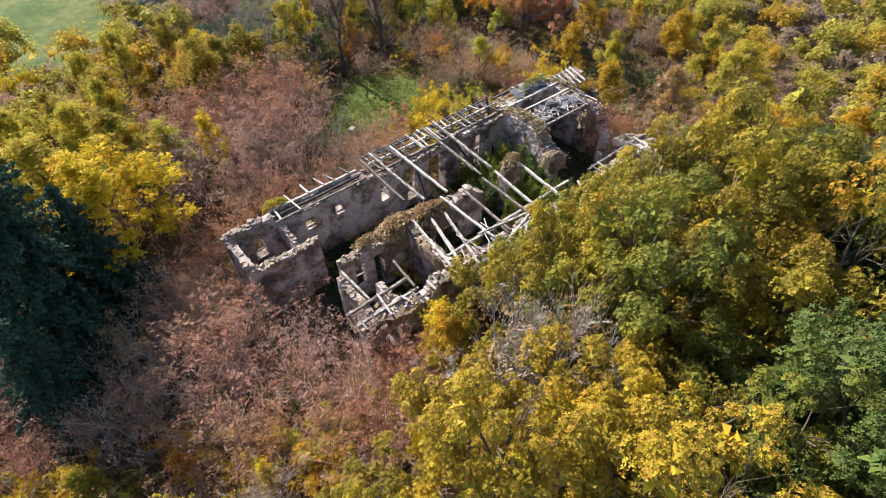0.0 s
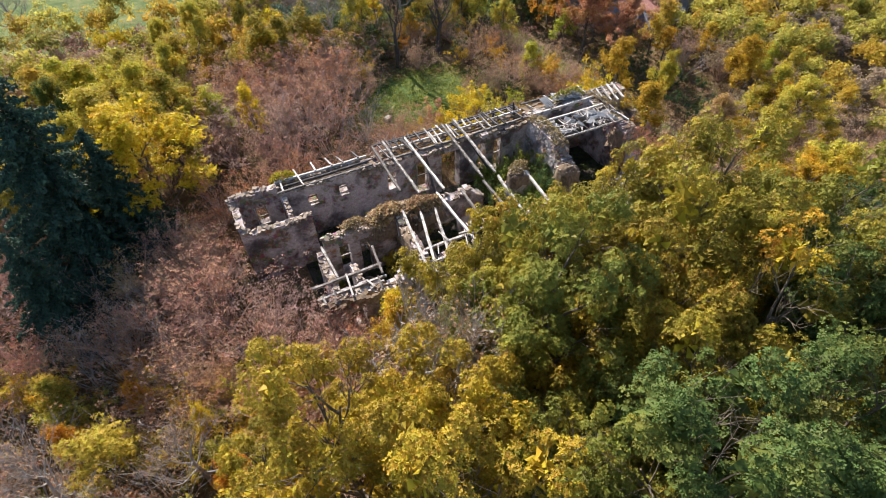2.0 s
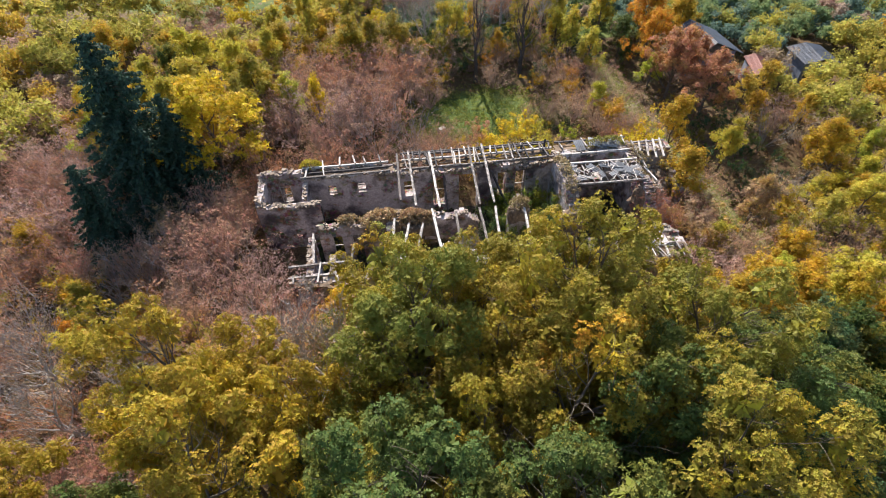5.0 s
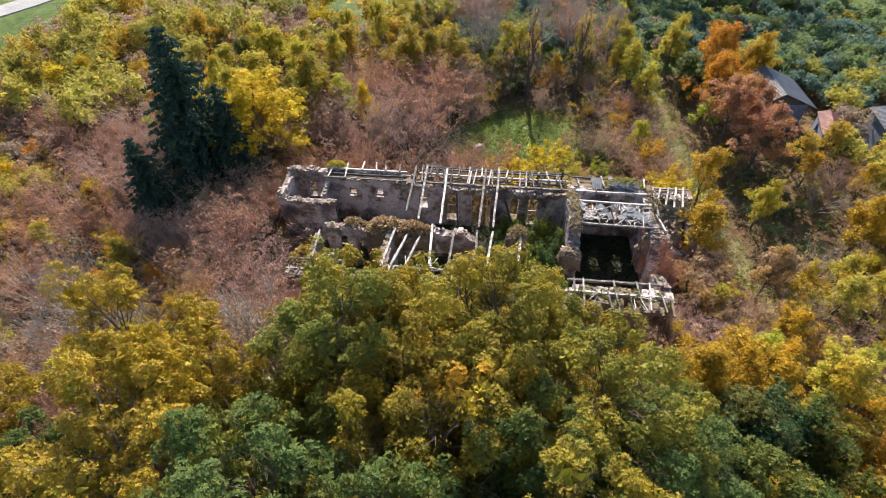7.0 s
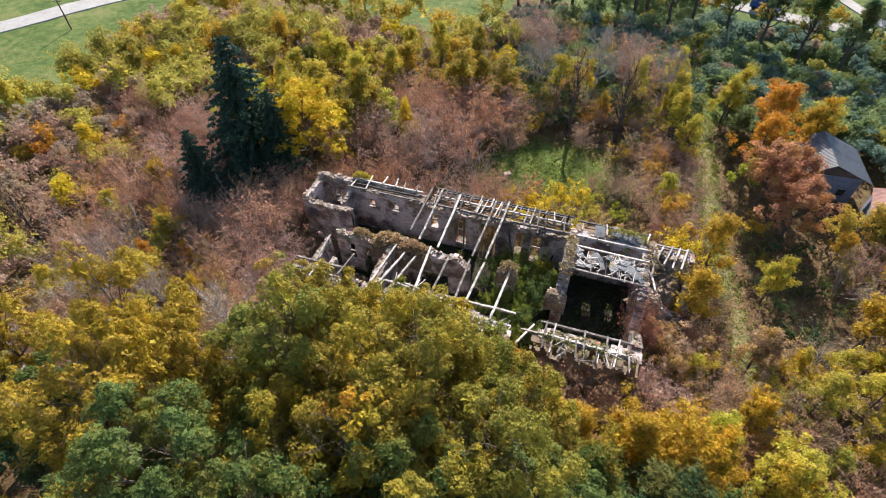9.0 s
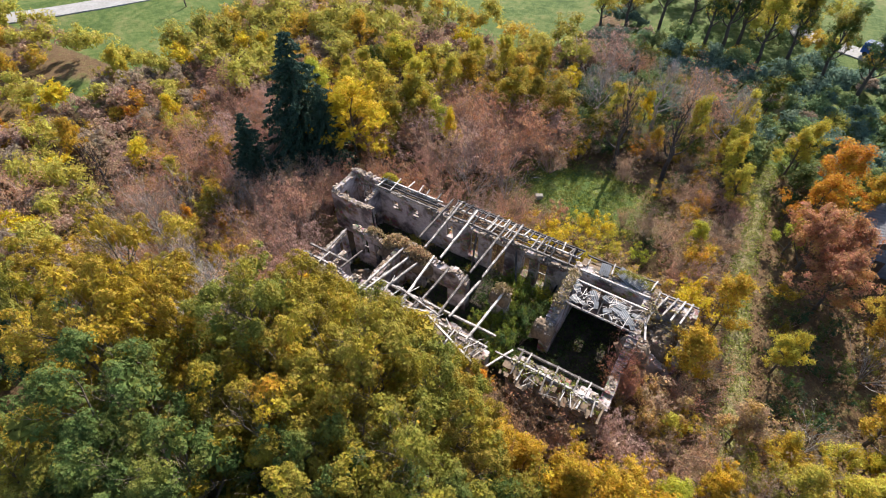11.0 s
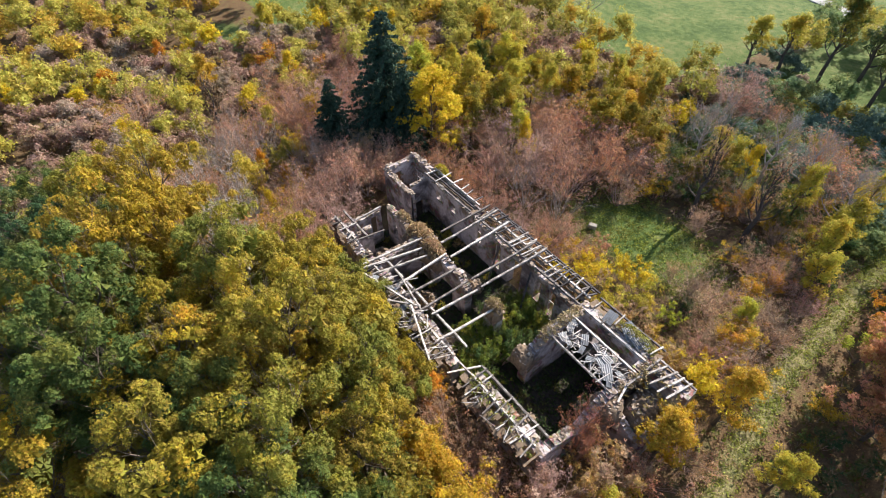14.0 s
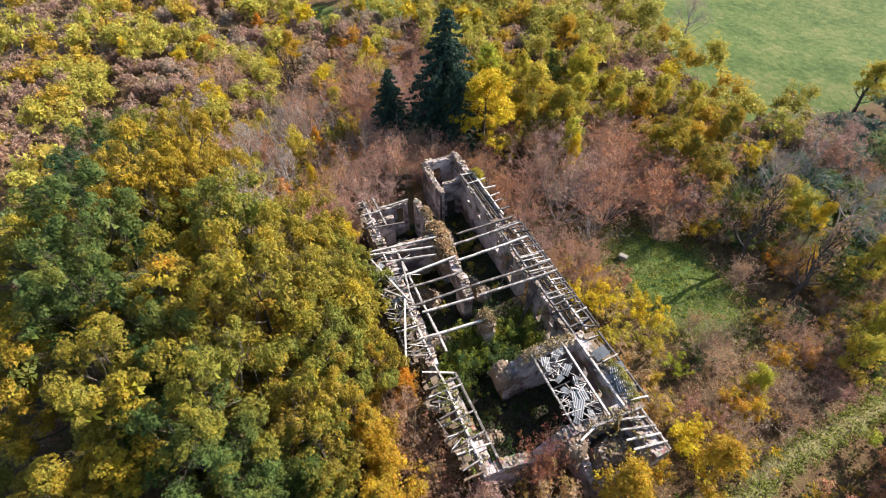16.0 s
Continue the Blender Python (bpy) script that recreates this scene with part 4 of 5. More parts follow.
wall_grass("eaves_weeds", 70, 25.3, 33.0, -13.6, -11.8, 4.9, (0.17, 0.19, 0.04, 0.5), 0.1, "low weeds growing on the south eaves", 11)
wall_grass("eaves_weeds", 80, 12.0, 23.0, -14.2, -12.4, 4.7, (0.14, 0.15, 0.04, 0.5), 0.1, "weeds growing through the broken eaves", 12)
wall_grass("eaves_weeds", 40, 33.4, 37.0, -4.8, 0.2, 4.7, (0.22, 0.18, 0.07, 0.5), 0.1, "weeds and dry stalks on the east end", 13)

# soil inside the walls; the enclosed rooms' shade is put into its near-black colour
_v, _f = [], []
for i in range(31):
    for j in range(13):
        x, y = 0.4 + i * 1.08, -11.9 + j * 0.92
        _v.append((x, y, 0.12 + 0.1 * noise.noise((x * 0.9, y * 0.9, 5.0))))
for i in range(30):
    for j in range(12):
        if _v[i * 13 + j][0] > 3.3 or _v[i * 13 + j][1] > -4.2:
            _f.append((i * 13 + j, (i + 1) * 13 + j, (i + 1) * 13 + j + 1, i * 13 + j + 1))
tagged(mesh_object("floor", _v, _f, plain_rough("damp_black_soil", (0.012, 0.011, 0.009), (0.06, 0.048, 0.036), 3.0, 0.95, 0.8), smooth=True), "soil of the ruin's floor, coloured near black for the enclosed rooms' shade", "floor", kind="structure")


# ---- roads and neighbours ----
def ribbon(name, pts, width, material, label, rise=0.06):
    """A road that follows the land along a smooth line."""
    line = []
    for i in range(len(pts) - 1):
        p0, p1, p2, p3 = (Vector(pts[max(0, min(len(pts) - 1, k))]) for k in (i - 1, i, i + 1, i + 2))
        for s in range(10):
            t = s / 10
            line.append(0.5 * (2 * p1 + (p2 - p0) * t + (2 * p0 - 5 * p1 + 4 * p2 - p3) * t * t + (3 * p1 - p0 - 3 * p2 + p3) * t ** 3))
    verts, faces = [], []
    for i, p in enumerate(line):
        d = (line[min(i + 1, len(line) - 1)] - line[max(i - 1, 0)]).normalized()
        for w, dz in ((-0.5, -0.25), (-0.47, rise), (0, rise + 0.04), (0.47, rise), (0.5, -0.25)):
            q = p + Vector((-d.y, d.x)) * w * width * (1 + 0.06 * noise.noise((p.x * 0.3, p.y * 0.3, w)))
            verts.append((q.x, q.y, ground_z(q.x, q.y) + 0.1 + dz))
        if i:
            for k in range(4):
                a = (i - 1) * 5 + k
                faces.append((a, a + 1, a + 6, a + 5))
    return tagged(mesh_object(name, verts, faces, material), label, "road", kind="structure")


ribbon("road", [(-112, -30), (-95, -2), (-75, 24), (-69, 35), (-58, 54), (-40, 82), (-25, 110)], 5.0, ASPHALT, "pale grey country road across the meadow")
ribbon("road", [(-60, 128), (-30, 108), (-8, 95), (6, 91), (21, 84.5), (34, 77), (47, 71.5), (57, 67.5), (75, 64), (110, 62)], 3.8, ASPHALT, "pale grey village lane behind the trees")
ribbon("road", [(60, 90), (63.5, 79.7), (68.5, 69.2), (75, 60)], 2.6, ASPHALT, "narrow pale gravel side track")


def gable_house(name, x, y, turn, ln, half_l, half_r, ridge, eave_l, eave_r, wall_mat, roof_mat, label, base_half):
    """A small house: ridge along its y, unequal roof slopes, corrugated cover, gables of boards, a door and windows."""
    thing = tagged(new(name), label, "house")
    thing.matrix_basis = pose(x, y, ground_z(x, y), 0, 0, turn)

    def box(nm, x0, x1, y0, y1, z0, z1, mat, parent=thing, lab=""):
        bm = bmesh.new()
        bmesh.ops.create_cube(bm, size=1)
        for v in bm.verts:
            v.co = Vector((x0 + (v.co.x + 0.5) * (x1 - x0), y0 + (v.co.y + 0.5) * (y1 - y0), z0 + (v.co.z + 0.5) * (z1 - z0)))
        bmesh.ops.bevel(bm, geom=bm.edges[:], offset=0.015, segments=1, affect="EDGES")
        return part(nm, bm, mat, parent, lab)
    bl, br = base_half
    zl, zr = ridge - (ridge - eave_l) * bl / half_l, ridge - (ridge - eave_r) * br / half_r
    w = 0.3
    box("wall", -bl, -bl + w, 0.3, ln - 0.3, -0.3, zl - 0.1, wall_mat)
    box("wall", br - w, br, 0.3, ln - 0.3, -0.3, zr - 0.1, wall_mat)
    for y0 in (0.3, ln - 0.6):
        low = min(zl, zr) - 0.15
        front = box("wall", -bl + w, br - w, y0, y0 + 0.3, -0.3, low, wall_mat)
        bm = bmesh.new()
        ring = [bm.verts.new((px, py, pz)) for py in (y0 + 0.05, y0 + 0.25) for px, pz in ((-bl + w, low), (br - w, low), (br - w, zr - 0.15), (0, ridge - 0.12), (-bl + w, zl - 0.15))]
        bm.faces.new(ring[:5])
        bm.faces.new(list(reversed(ring[5:])))
        for k in range(5):
            bm.faces.new((ring[k], ring[5 + k], ring[5 + (k + 1) % 5], ring[(k + 1) % 5]))
        bmesh.ops.recalc_face_normals(bm, faces=bm.faces[:])
        part("gable", bm, DARKWOOD, thing, "dark boarded gable")
        if y0 < 1:
            box("door", -0.45, 0.45, y0 - 0.05, y0 + 0.04, 0, 2.0, DARKWOOD, front)
            for cx in (-bl * 0.6, br * 0.6):
                win = box("window", cx - 0.45, cx + 0.45, y0 - 0.04, y0 + 0.05, 1.0, 2.0, TIMBER, front)
                box("pane", cx - 0.36, cx + 0.36, y0 - 0.06, y0 - 0.03, 1.09, 1.91, GLASS, front)
    for sgn, half, eave in ((-1, half_l, eave_l), (1, half_r, eave_r)):
        verts, faces, nx = [], [], int(ln / 0.06)
        for side in (0, 0.06):
            for j in range(5):
                for i in range(nx + 1):
                    u = j / 4
                    verts.append((sgn * half * u, ln * i / nx, ridge - (ridge - eave) * u - side + 0.025 * math.sin(i * 0.06 * 2 * math.pi / 0.24) - 0.06 * math.sin(math.pi * u) * noise.noise((i * 0.02, u, x))))
        o = (nx + 1) * 5
        for j in range(4):
            for i in range(nx):
                q = j * (nx + 1) + i
                faces.append((q, q + 1, q + nx + 2, q + nx + 1))
                faces.append((o + q, o + q + nx + 1, o + q + nx + 2, o + q + 1))
        for i in range(nx):
            q = 4 * (nx + 1) + i
            faces.append((q, q + 1, o + q + 1, o + q))
        mesh_object("roof", verts, faces, roof_mat, thing)
    return thing


def glass():
    k = Nodes("window_glass")
    k.b.inputs["Transmission Weight"].default_value = 0.6
    return k.finish((0.08, 0.10, 0.12), 0.08, 0.5)


GLASS = glass()
gable_house("farmhouse", 51.3, 18.0, 4, 6.6, 2.3, 4.2, 5.0, 3.6, 3.2, WHITEWASH, ROOF_GREY, "old low farmhouse with grey sheet roof and walls coloured bluish for shade", (2.0, 3.2))
gable_house("shed", 55.8, 13.6, -14, 4.8, 1.2, 1.5, 3.1, 2.7, 2.5, WHITEWASH, RED_SHEET, "small lean-to shed with rusty red ribbed roof", (1.0, 1.2))
gable_house("hut", 63.4, 14.6, -4, 4.4, 2.2, 2.2, 3.6, 3.1, 3.1, WHITEWASH, ROOF_GREY, "small pale hut under a flat grey roof", (1.9, 1.9))

# a concrete block left in the clearing
_bm = bmesh.new()
bmesh.ops.create_cube(_bm, size=1)
for v in _bm.verts:
    v.co = Vector((v.co.x * 0.9, v.co.y * 0.55, v.co.z * 0.6 + 0.25))
bmesh.ops.bevel(_bm, geom=_bm.edges[:], offset=0.05, segments=2, affect="EDGES")
block = tagged(new("concrete_block"), "pale concrete block lying on the grass clearing", "concrete block")
block.matrix_basis = pose(17.3, 11.8, 0.05, 4, 5, 35)
part("block", _bm, plain_rough("pale_concrete", (0.20, 0.18, 0.15), (0.42, 0.38, 0.32), 4.0), block)


def parked_van():
    paint = plain_rough("blue_paint", (0.02, 0.07, 0.30), (0.03, 0.10, 0.40), 1.0, 0.35, 0.0)
    tyre = plain_rough("tyre_rubber", (0.015, 0.015, 0.015), (0.03, 0.03, 0.03), 8.0)
    van = tagged(new("parked_van"), "blue van parked on the pale lane", "van")
    van.matrix_basis = pose(49.6, 70.6, ground_z(49.6, 70.6) + 0.2, 0, 0, -24)

    def body(nm, prof, half, mat):
        bm = bmesh.new()
        a = [bm.verts.new((px, -half, pz)) for px, pz in prof]
        b = [bm.verts.new((px, half, pz)) for px, pz in prof]
        bm.faces.new(a)
        bm.faces.new(list(reversed(b)))
        n = len(prof)
        for i in range(n):
            bm.faces.new((a[i], b[i], b[(i + 1) % n], a[(i + 1) % n]))
        bmesh.ops.recalc_face_normals(bm, faces=bm.faces[:])
        bmesh.ops.bevel(bm, geom=bm.edges[:], offset=0.06, segments=2, affect="EDGES")
        return part(nm, bm, mat, van)
    body("body", [(-2.3, 0.35), (2.3, 0.35), (2.35, 1.0), (1.6, 1.2), (1.0, 1.95), (-2.3, 1.95)], 0.9, paint)
    body("windscreen", [(1.62, 1.22), (1.66, 1.24), (1.06, 1.93), (1.02, 1.91)], 0.78, GLASS)
    body("roof_rack", [(-2.0, 2.0), (0.8, 2.0), (0.8, 2.08), (-2.0, 2.08)], 0.75, WHITEWASH)
    for px in (-1.5, 1.45):
        for py in (-0.82, 0.82):
            bm = bmesh.new()
            bmesh.ops.create_cone(bm, cap_ends=True, segments=18, radius1=0.35, radius2=0.35, depth=0.22, matrix=Matrix.Translation((px, py, 0.35)) @ Matrix.Rotation(math.pi / 2, 4, "X"))
            bmesh.ops.bevel(bm, geom=bm.edges[:], offset=0.03, segments=1, affect="EDGES")
            part("wheel", bm, tyre, van)


parked_van()


def utility_pole(x, y, h):
    """A wooden pole with a cross-arm and two insulators."""
    thing = tagged(new("utility_pole"), "slim dark wooden utility pole in the meadow", "utility pole")
    thing.matrix_basis = pose(x, y, ground_z(x, y) + 0.05, 0, 0, 30)
    v, f = [], []
    tube(v, f, [Vector((0, 0, -0.2)), Vector((0.03, 0, h * 0.5)), Vector((0, 0, h))], [0.13, 0.11, 0.09], 8)
    mesh_object("pole", v, f, BARK, thing)
    timber("cross_arm", (-0.6, 0.1, h - 0.4), (0.6, 0.1, h - 0.4), 0.09, 0.09, BARK, parent=thing)
    for px in (-0.5, 0.5):
        v, f = [], []
        tube(v, f, [Vector((px, 0.1, h - 0.36)), Vector((px, 0.1, h - 0.26)), Vector((px, 0.1, h - 0.2))], [0.03, 0.06, 0.03], 8)
        mesh_object("insulator", v, f, WHITEWASH, thing)


utility_pole(-63.2, 27.3, 5.0)

# ---- woods ----
OAK_FORMS = [broad_tree(11 + i, 18, 5.6, LEAF_OAK, 40, 0.095, 0.36, limbs=13, trunk_h=0.3, kids=(4, 5), flat=0.95, dense=40) for i in range(4)]
LIGHT_FORMS = [broad_tree(31 + i, 8, 2.9, LEAF_YELLOW, 16, 0.105, 0.66, limbs=12, trunk_h=0.1, levels=1, rise=0.55, flat=1.0, kids=(3, 4)) for i in range(4)]
BROAD_FORMS = [broad_tree(41 + i, 11, 4.3, LEAF_YELLOW, 14, 0.115, 0.72, limbs=14, trunk_h=0.1, levels=2, rise=0.5, flat=0.9, kids=(2, 3)) for i in range(3)]
RUST_FORMS = [shrub(51 + i, 5, 3.1, LEAF_RUST, 28, 12, 0.072, 0.36, TWIG, kids=(6, 7), upright=1.0) for i in range(4)]
BARE_FORMS = [shrub(71 + i, 5, 2.9, LEAF_RUST, 13, 1, 0.08, 0.5, TWIG_GREY, levels=2, kids=(3, 3), upright=0.8) for i in range(2)]
BUSH_FORMS = [shrub(81 + i, 3, 1.9, LEAF_YELLOW, 9, 16, 0.095, 0.42, TWIG, kids=(3, 4)) for i in range(3)]
POPLAR_FORMS = [broad_tree(65 + i, 14, 3.6, LEAF_YELLOW, 14, 0.12, 0.85, stout=1.2, limbs=15, trunk_h=0.3, levels=1, rise=0.6, flat=1.0, kids=(4, 5), bark=BARK_GREY) for i in range(2)]
GREY_FORMS = [broad_tree(61 + i, 12, 4.2, LEAF_RUST, 1, 0.07, 0.6, stout=1.15, limbs=14, trunk_h=0.2, levels=3, rise=0.4, spread=0.75, bark=TWIG_GREY, kids=(4, 4), flat=1.0) for i in range(2)]
SPRUCE_FORMS = [spruce(91, 16, 5.4)]
TALL_FORMS = [broad_tree(95 + i, 13, 2.8, LEAF_RUST, 1, 0.08, 0.6, stout=1.15, limbs=15, trunk_h=0.22, levels=3, rise=0.75, spread=0.5, bark=BARK_GREY, kids=(3, 4), flat=1.0) for i in range(2)]

OLIVE, GREEN, DARK, GOLD, RUST, YELLOW, BROWN, LIME, ORANGE = (
    (0.25, 0.225, 0.04, 0.7), (0.072, 0.112, 0.028, 0.45), (0.042, 0.088, 0.038, 0.2), (0.40, 0.265, 0.032, 0.9), (0.42, 0.21, 0.135, 0.6),
    (0.58, 0.44, 0.03, 0.5), (0.36, 0.25, 0.16, 0.6), (0.42, 0.375, 0.055, 0.6), (0.52, 0.23, 0.03, 0.7))
PINE = (0.04, 0.078, 0.056, 0.3)
NAMED = {OLIVE: "olive and yellowing", GREEN: "still green", DARK: "dark green", GOLD: "golden", ORANGE: "orange", LIME: "yellow-green", YELLOW: "bright yellow", RUST: "rusty pink-brown", BROWN: "dry brown", PINE: "dark"}
KINDS = {"oak": ("oak_tree", OAK_FORMS, 18, "large spreading oak with %s autumn leaves", "oaks of the wood", "tree"),
         "light": ("young_tree", LIGHT_FORMS, 8, "slender young tree with %s autumn leaves", "young trees round the ruin", "tree"),
         "broad": ("broad_tree", BROAD_FORMS, 11, "broad tree with %s autumn leaves", "broad trees round the ruin", "tree"),
         "rust": ("brown_bush", RUST_FORMS, 5, "tall many-stemmed bush with %s withered leaves", "withered bushes", "bush"),
         "bare": ("bare_bush", BARE_FORMS, 5, "nearly leafless grey twiggy tall bush", "bare bushes", "bush"),
         "bush": ("leafy_bush", BUSH_FORMS, 3, "low rounded bush with %s autumn leaves", "leafy bushes", "bush"),
         "spruce": ("spruce_tree", SPRUCE_FORMS, 16, "dense dark green spruce beside the ruin", "spruces", "tree"),
         "poplar": ("roadside_tree", POPLAR_FORMS, 14, "tall roadside tree on a bare dark trunk with %s leaves", "tall trees by the lane", "tree"),
         "grey": ("leafless_tree", GREY_FORMS, 12, "leafless grey tree with a haze of fine twigs", "leafless grey trees", "tree"),
         "tall": ("bare_tree", TALL_FORMS, 13, "tall leafless tree with thin grey branches", "bare trees by the clearing", "tree")}
occupied = []
OAK_TINTS = ((0.235, 0.19, 0.028, 0.75), (0.18, 0.175, 0.03, 0.55), (0.235, 0.178, 0.03, 0.8), (0.16, 0.172, 0.032, 0.5), (0.225, 0.19, 0.03, 0.65))
RUST_TINTS = ((0.40, 0.22, 0.155, 0.4), (0.44, 0.27, 0.15, 0.5), (0.41, 0.30, 0.275, 0.15), (0.44, 0.20, 0.09, 0.7), (0.33, 0.17, 0.135, 0.4))
GREYS = ((5.6, -22.0, 15.0, 1.0), (7.6, -23.4, 15.6, 0.85), (24.5, 33.0, 10.0, 1.2), (17.5, 30.0, 9.0, 1.2), (33.5, 31.5, 9.0, 1.2), (28.5, 34.0, 9.5, 1.2), (-9.5, -21.5, 9.5, 1.1), (-12.5, -17.0, 8.5, 1.1), (-14.5, -26.5, 9, 1.1), (-6.0, -18.4, 8.0, 1.0))


def put(kind, x, y, h, color, w=1.0, tint=None):
    occupied.append((x, y, 0.27 * h * w))
    name, forms, h0, label, group, category = KINDS[kind]
    if kind == "oak" and color == GREEN:
        tint = (0.075, 0.112, 0.03, 0.18)
    if kind == "oak" and color == GOLD:
        tint = (0.30, 0.215, 0.028, 0.9)
    if kind == "oak" and color == OLIVE:
        tint = OAK_TINTS[len(occupied) % len(OAK_TINTS)]
    if kind == "broad" and color == RUST:
        tint = (0.43, 0.21, 0.125, 0.4)
    elif color == RUST:
        other = RUST_TINTS[len(occupied) * 7 % len(RUST_TINTS)]
        tint = tuple((a + 2 * b) / 3 for a, b in zip(tint or color, other))
    return place_tree(name, forms, len(occupied), x, y, h0, h, label % NAMED[color] if "%" in label else label, group, tint or color, w, category=category)


for x, y, h, c, w in ((1.5, -25.7, 20.0, GOLD, 0.72), (3.6, -30.5, 19.8, GOLD, 0.85), (11.8, -24.0, 19, OLIVE, 0.9), (19.8, -23.4, 20.2, OLIVE, 0.9), (17.6, -28.8, 19.2, OLIVE, 0.9), (25.2, -26.0, 18.8, OLIVE, 0.85),
                      (10.8, -32.8, 20.6, GREEN, 0.9), (16.0, -33.6, 19.8, GREEN, 0.9), (18.0, -19.8, 16.8, OLIVE, 0.85), (10.4, -18.9, 14.8, OLIVE, 0.85), (5.8, -26.6, 17.2, GOLD, 0.68)):
    put("oak", x, y, h, c, w)
for x, y, h, c, w in ((15.4, -25.8, 17.4, OLIVE, 0.85), (8.0, -29.4, 17.6, OLIVE, 0.75), (14.0, -29.6, 17.4, OLIVE, 0.8), (21.6, -29.0, 17.6, GREEN, 0.8), (13.6, -20.8, 14.6, OLIVE, 0.8), (21.8, -26.2, 17.2, OLIVE, 0.8), (15.0, -17.4, 12.6, OLIVE, 0.9), (18.2, -16.9, 11.4, OLIVE, 0.8), (21.8, -17.2, 9.8, OLIVE, 0.8), (11.8, -17.6, 12.2, OLIVE, 0.75), (26.2, -22.6, 14.0, OLIVE, 0.85),
                      (22.6, -20.2, 14.8, OLIVE, 0.9), (23.2, -31.8, 19.2, OLIVE, 0.85), (30.0, -26.8, 12.6, GREEN, 1.0), (27.6, -29.0, 16.6, GREEN, 1.0), (27.4, -36.0, 14, GOLD, 1), (-3.0, -29.5, 12.5, GREEN, 0.85), (-2.0, -22.4, 11, OLIVE, 0.85),
                      (14.6, -21.0, 16.4, OLIVE, 0.8), (-6.4, -31.0, 15.0, OLIVE, 0.8), (-9.6, -27.6, 13.5, GOLD, 0.8), (-10.5, -33.5, 14.0, GREEN, 0.85), (-4.5, -36.0, 15.5, DARK, 0.85), (18, -39, 16, GOLD, 1), (9, -38, 18, OLIVE, 1), (31, -31, 11.5, DARK, 1)):
    put("oak", x, y, h, c, w)
for x, y, h, w in GREYS:
    put("grey", x, y, h, BROWN, w)
put("tall", 22.9, 22.0, 13, BROWN)
put("tall", 28.8, 22.8, 12.5, BROWN, 1.1)
put("tall", -27, -14, 9, BROWN, 1.2)
put("grey", -17.5, 48.5, 8.5, BROWN, 1.25)
for x, y, h, c, w in ((-3.0, 10.8, 9.0, OLIVE, 0.9), (-9.8, 11.2, 9.4, LIME, 0.9), (-14.5, 8.4, 8.4, OLIVE, 0.9)):
    put("broad", x, y, h, c, w)
for x, y, h, c, w in ((17.2, 60.8, 14, GREEN, 1.0), (21.6, 62.6, 14.5, DARK, 1.0), (25.1, 59.0, 14, GREEN, 0.95), (27.8, 59.8, 15, DARK, 1.0), (29.8, 61.8, 14.5, GREEN, 1.0), (33.5, 58.0, 13, LIME, 1.1), (37.4, 60.4, 13, GREEN, 1.1), (12.0, 58.6, 10, LIME, 1.3), (8.4, 56.0, 9, LIME, 1.3), (42.5, 57.0, 12.5, GREEN, 1.1), (47.5, 54.0, 12, DARK, 1.2), (52.5, 51.0, 12, GREEN, 1.2), (58, 49.5, 11.5, DARK, 1.2), (64, 49, 11, GREEN, 1.2)):
    put("poplar", x, y, h, c, w)
for x, y, h, c, w in ((21.7, 29.9, 7.0, LIME, 0.9), (23.6, 30.6, 6.6, YELLOW, 0.7), (35.0, 29.4, 7.2, LIME, 1.1), (41.4, 30.6, 7.0, LIME, 1.1), (37.0, 42.5, 6.5, GREEN, 1.2)):
    put("light", x, y, h, c, w)
for x, y, h, c, w in ((28.4, 38.4, 6.5, RUST, 1.3), (31.0, 37.4, 5.6, RUST, 1.2), (11.9, 45.0, 6.5, RUST, 1.2), (14.5, 43.5, 6, RUST, 1.2), (18.9, 43.3, 5, RUST, 1.0), (25.5, 25.4, 3.4, ORANGE, 1.2), (27.2, 26.0, 3.2, BROWN, 1.2), (31.6, 24.6, 3.0, BROWN, 1.2)):
    put("rust", x, y, h, c, w)
for x, y, h, c in ((35.9, 24.7, 2.8, DARK), (37.0, 26.0, 2.6, DARK), (24.4, 24.4, 2.4, ORANGE), (29.6, 26.4, 2.4, GOLD), (33.4, 26.8, 2.4, GOLD)):
    put("bush", x, y, h, c)
put("spruce", -10.4, 3.2, 17.8, PINE, 1.08)
put("spruce", -12.4, -3.6, 10.8, PINE, 1.0)
put("spruce", -7.4, 3.8, 12.0, PINE, 0.9)
for x, y, h, c, w in ((-5.4, 6.2, 11.4, YELLOW, 1.25), (44.6, 14.5, 9.6, RUST, 1.1), (47.0, 10.6, 8.4, RUST, 1.1), (44.2, 20.5, 8.4, ORANGE, 0.95), (47.6, 16.2, 8, RUST, 0.9), (33.2, -19.6, 9.4, GOLD, 1.05), (37.6, -19.2, 9.2, GOLD, 1.1), (42.8, -18.6, 8.8, LIME, 1.1), (30.6, -23.2, 10.5, GREEN, 1.1), (34.6, -23.8, 10.5, DARK, 1.1), (38.6, -23.6, 9.8, GREEN, 1.1), (35, -28, 11, GREEN, 1.2), (45.6, 25.6, 9.4, ORANGE, 1.1), (50.4, 26.0, 8.4, GOLD, 1.1), (42.6, -7.6, 6.6, BROWN, 1.1),
                      (41, -28, 10.5, OLIVE, 1.1), (44.5, 1.0, 6.4, LIME, 0.9), (52, -2, 7.5, GOLD, 1.2), (50, -10, 7.5, LIME, 1.2), (42, -13.5, 6.5, GOLD, 1.0)):
    put("broad", x, y, h, c, w)
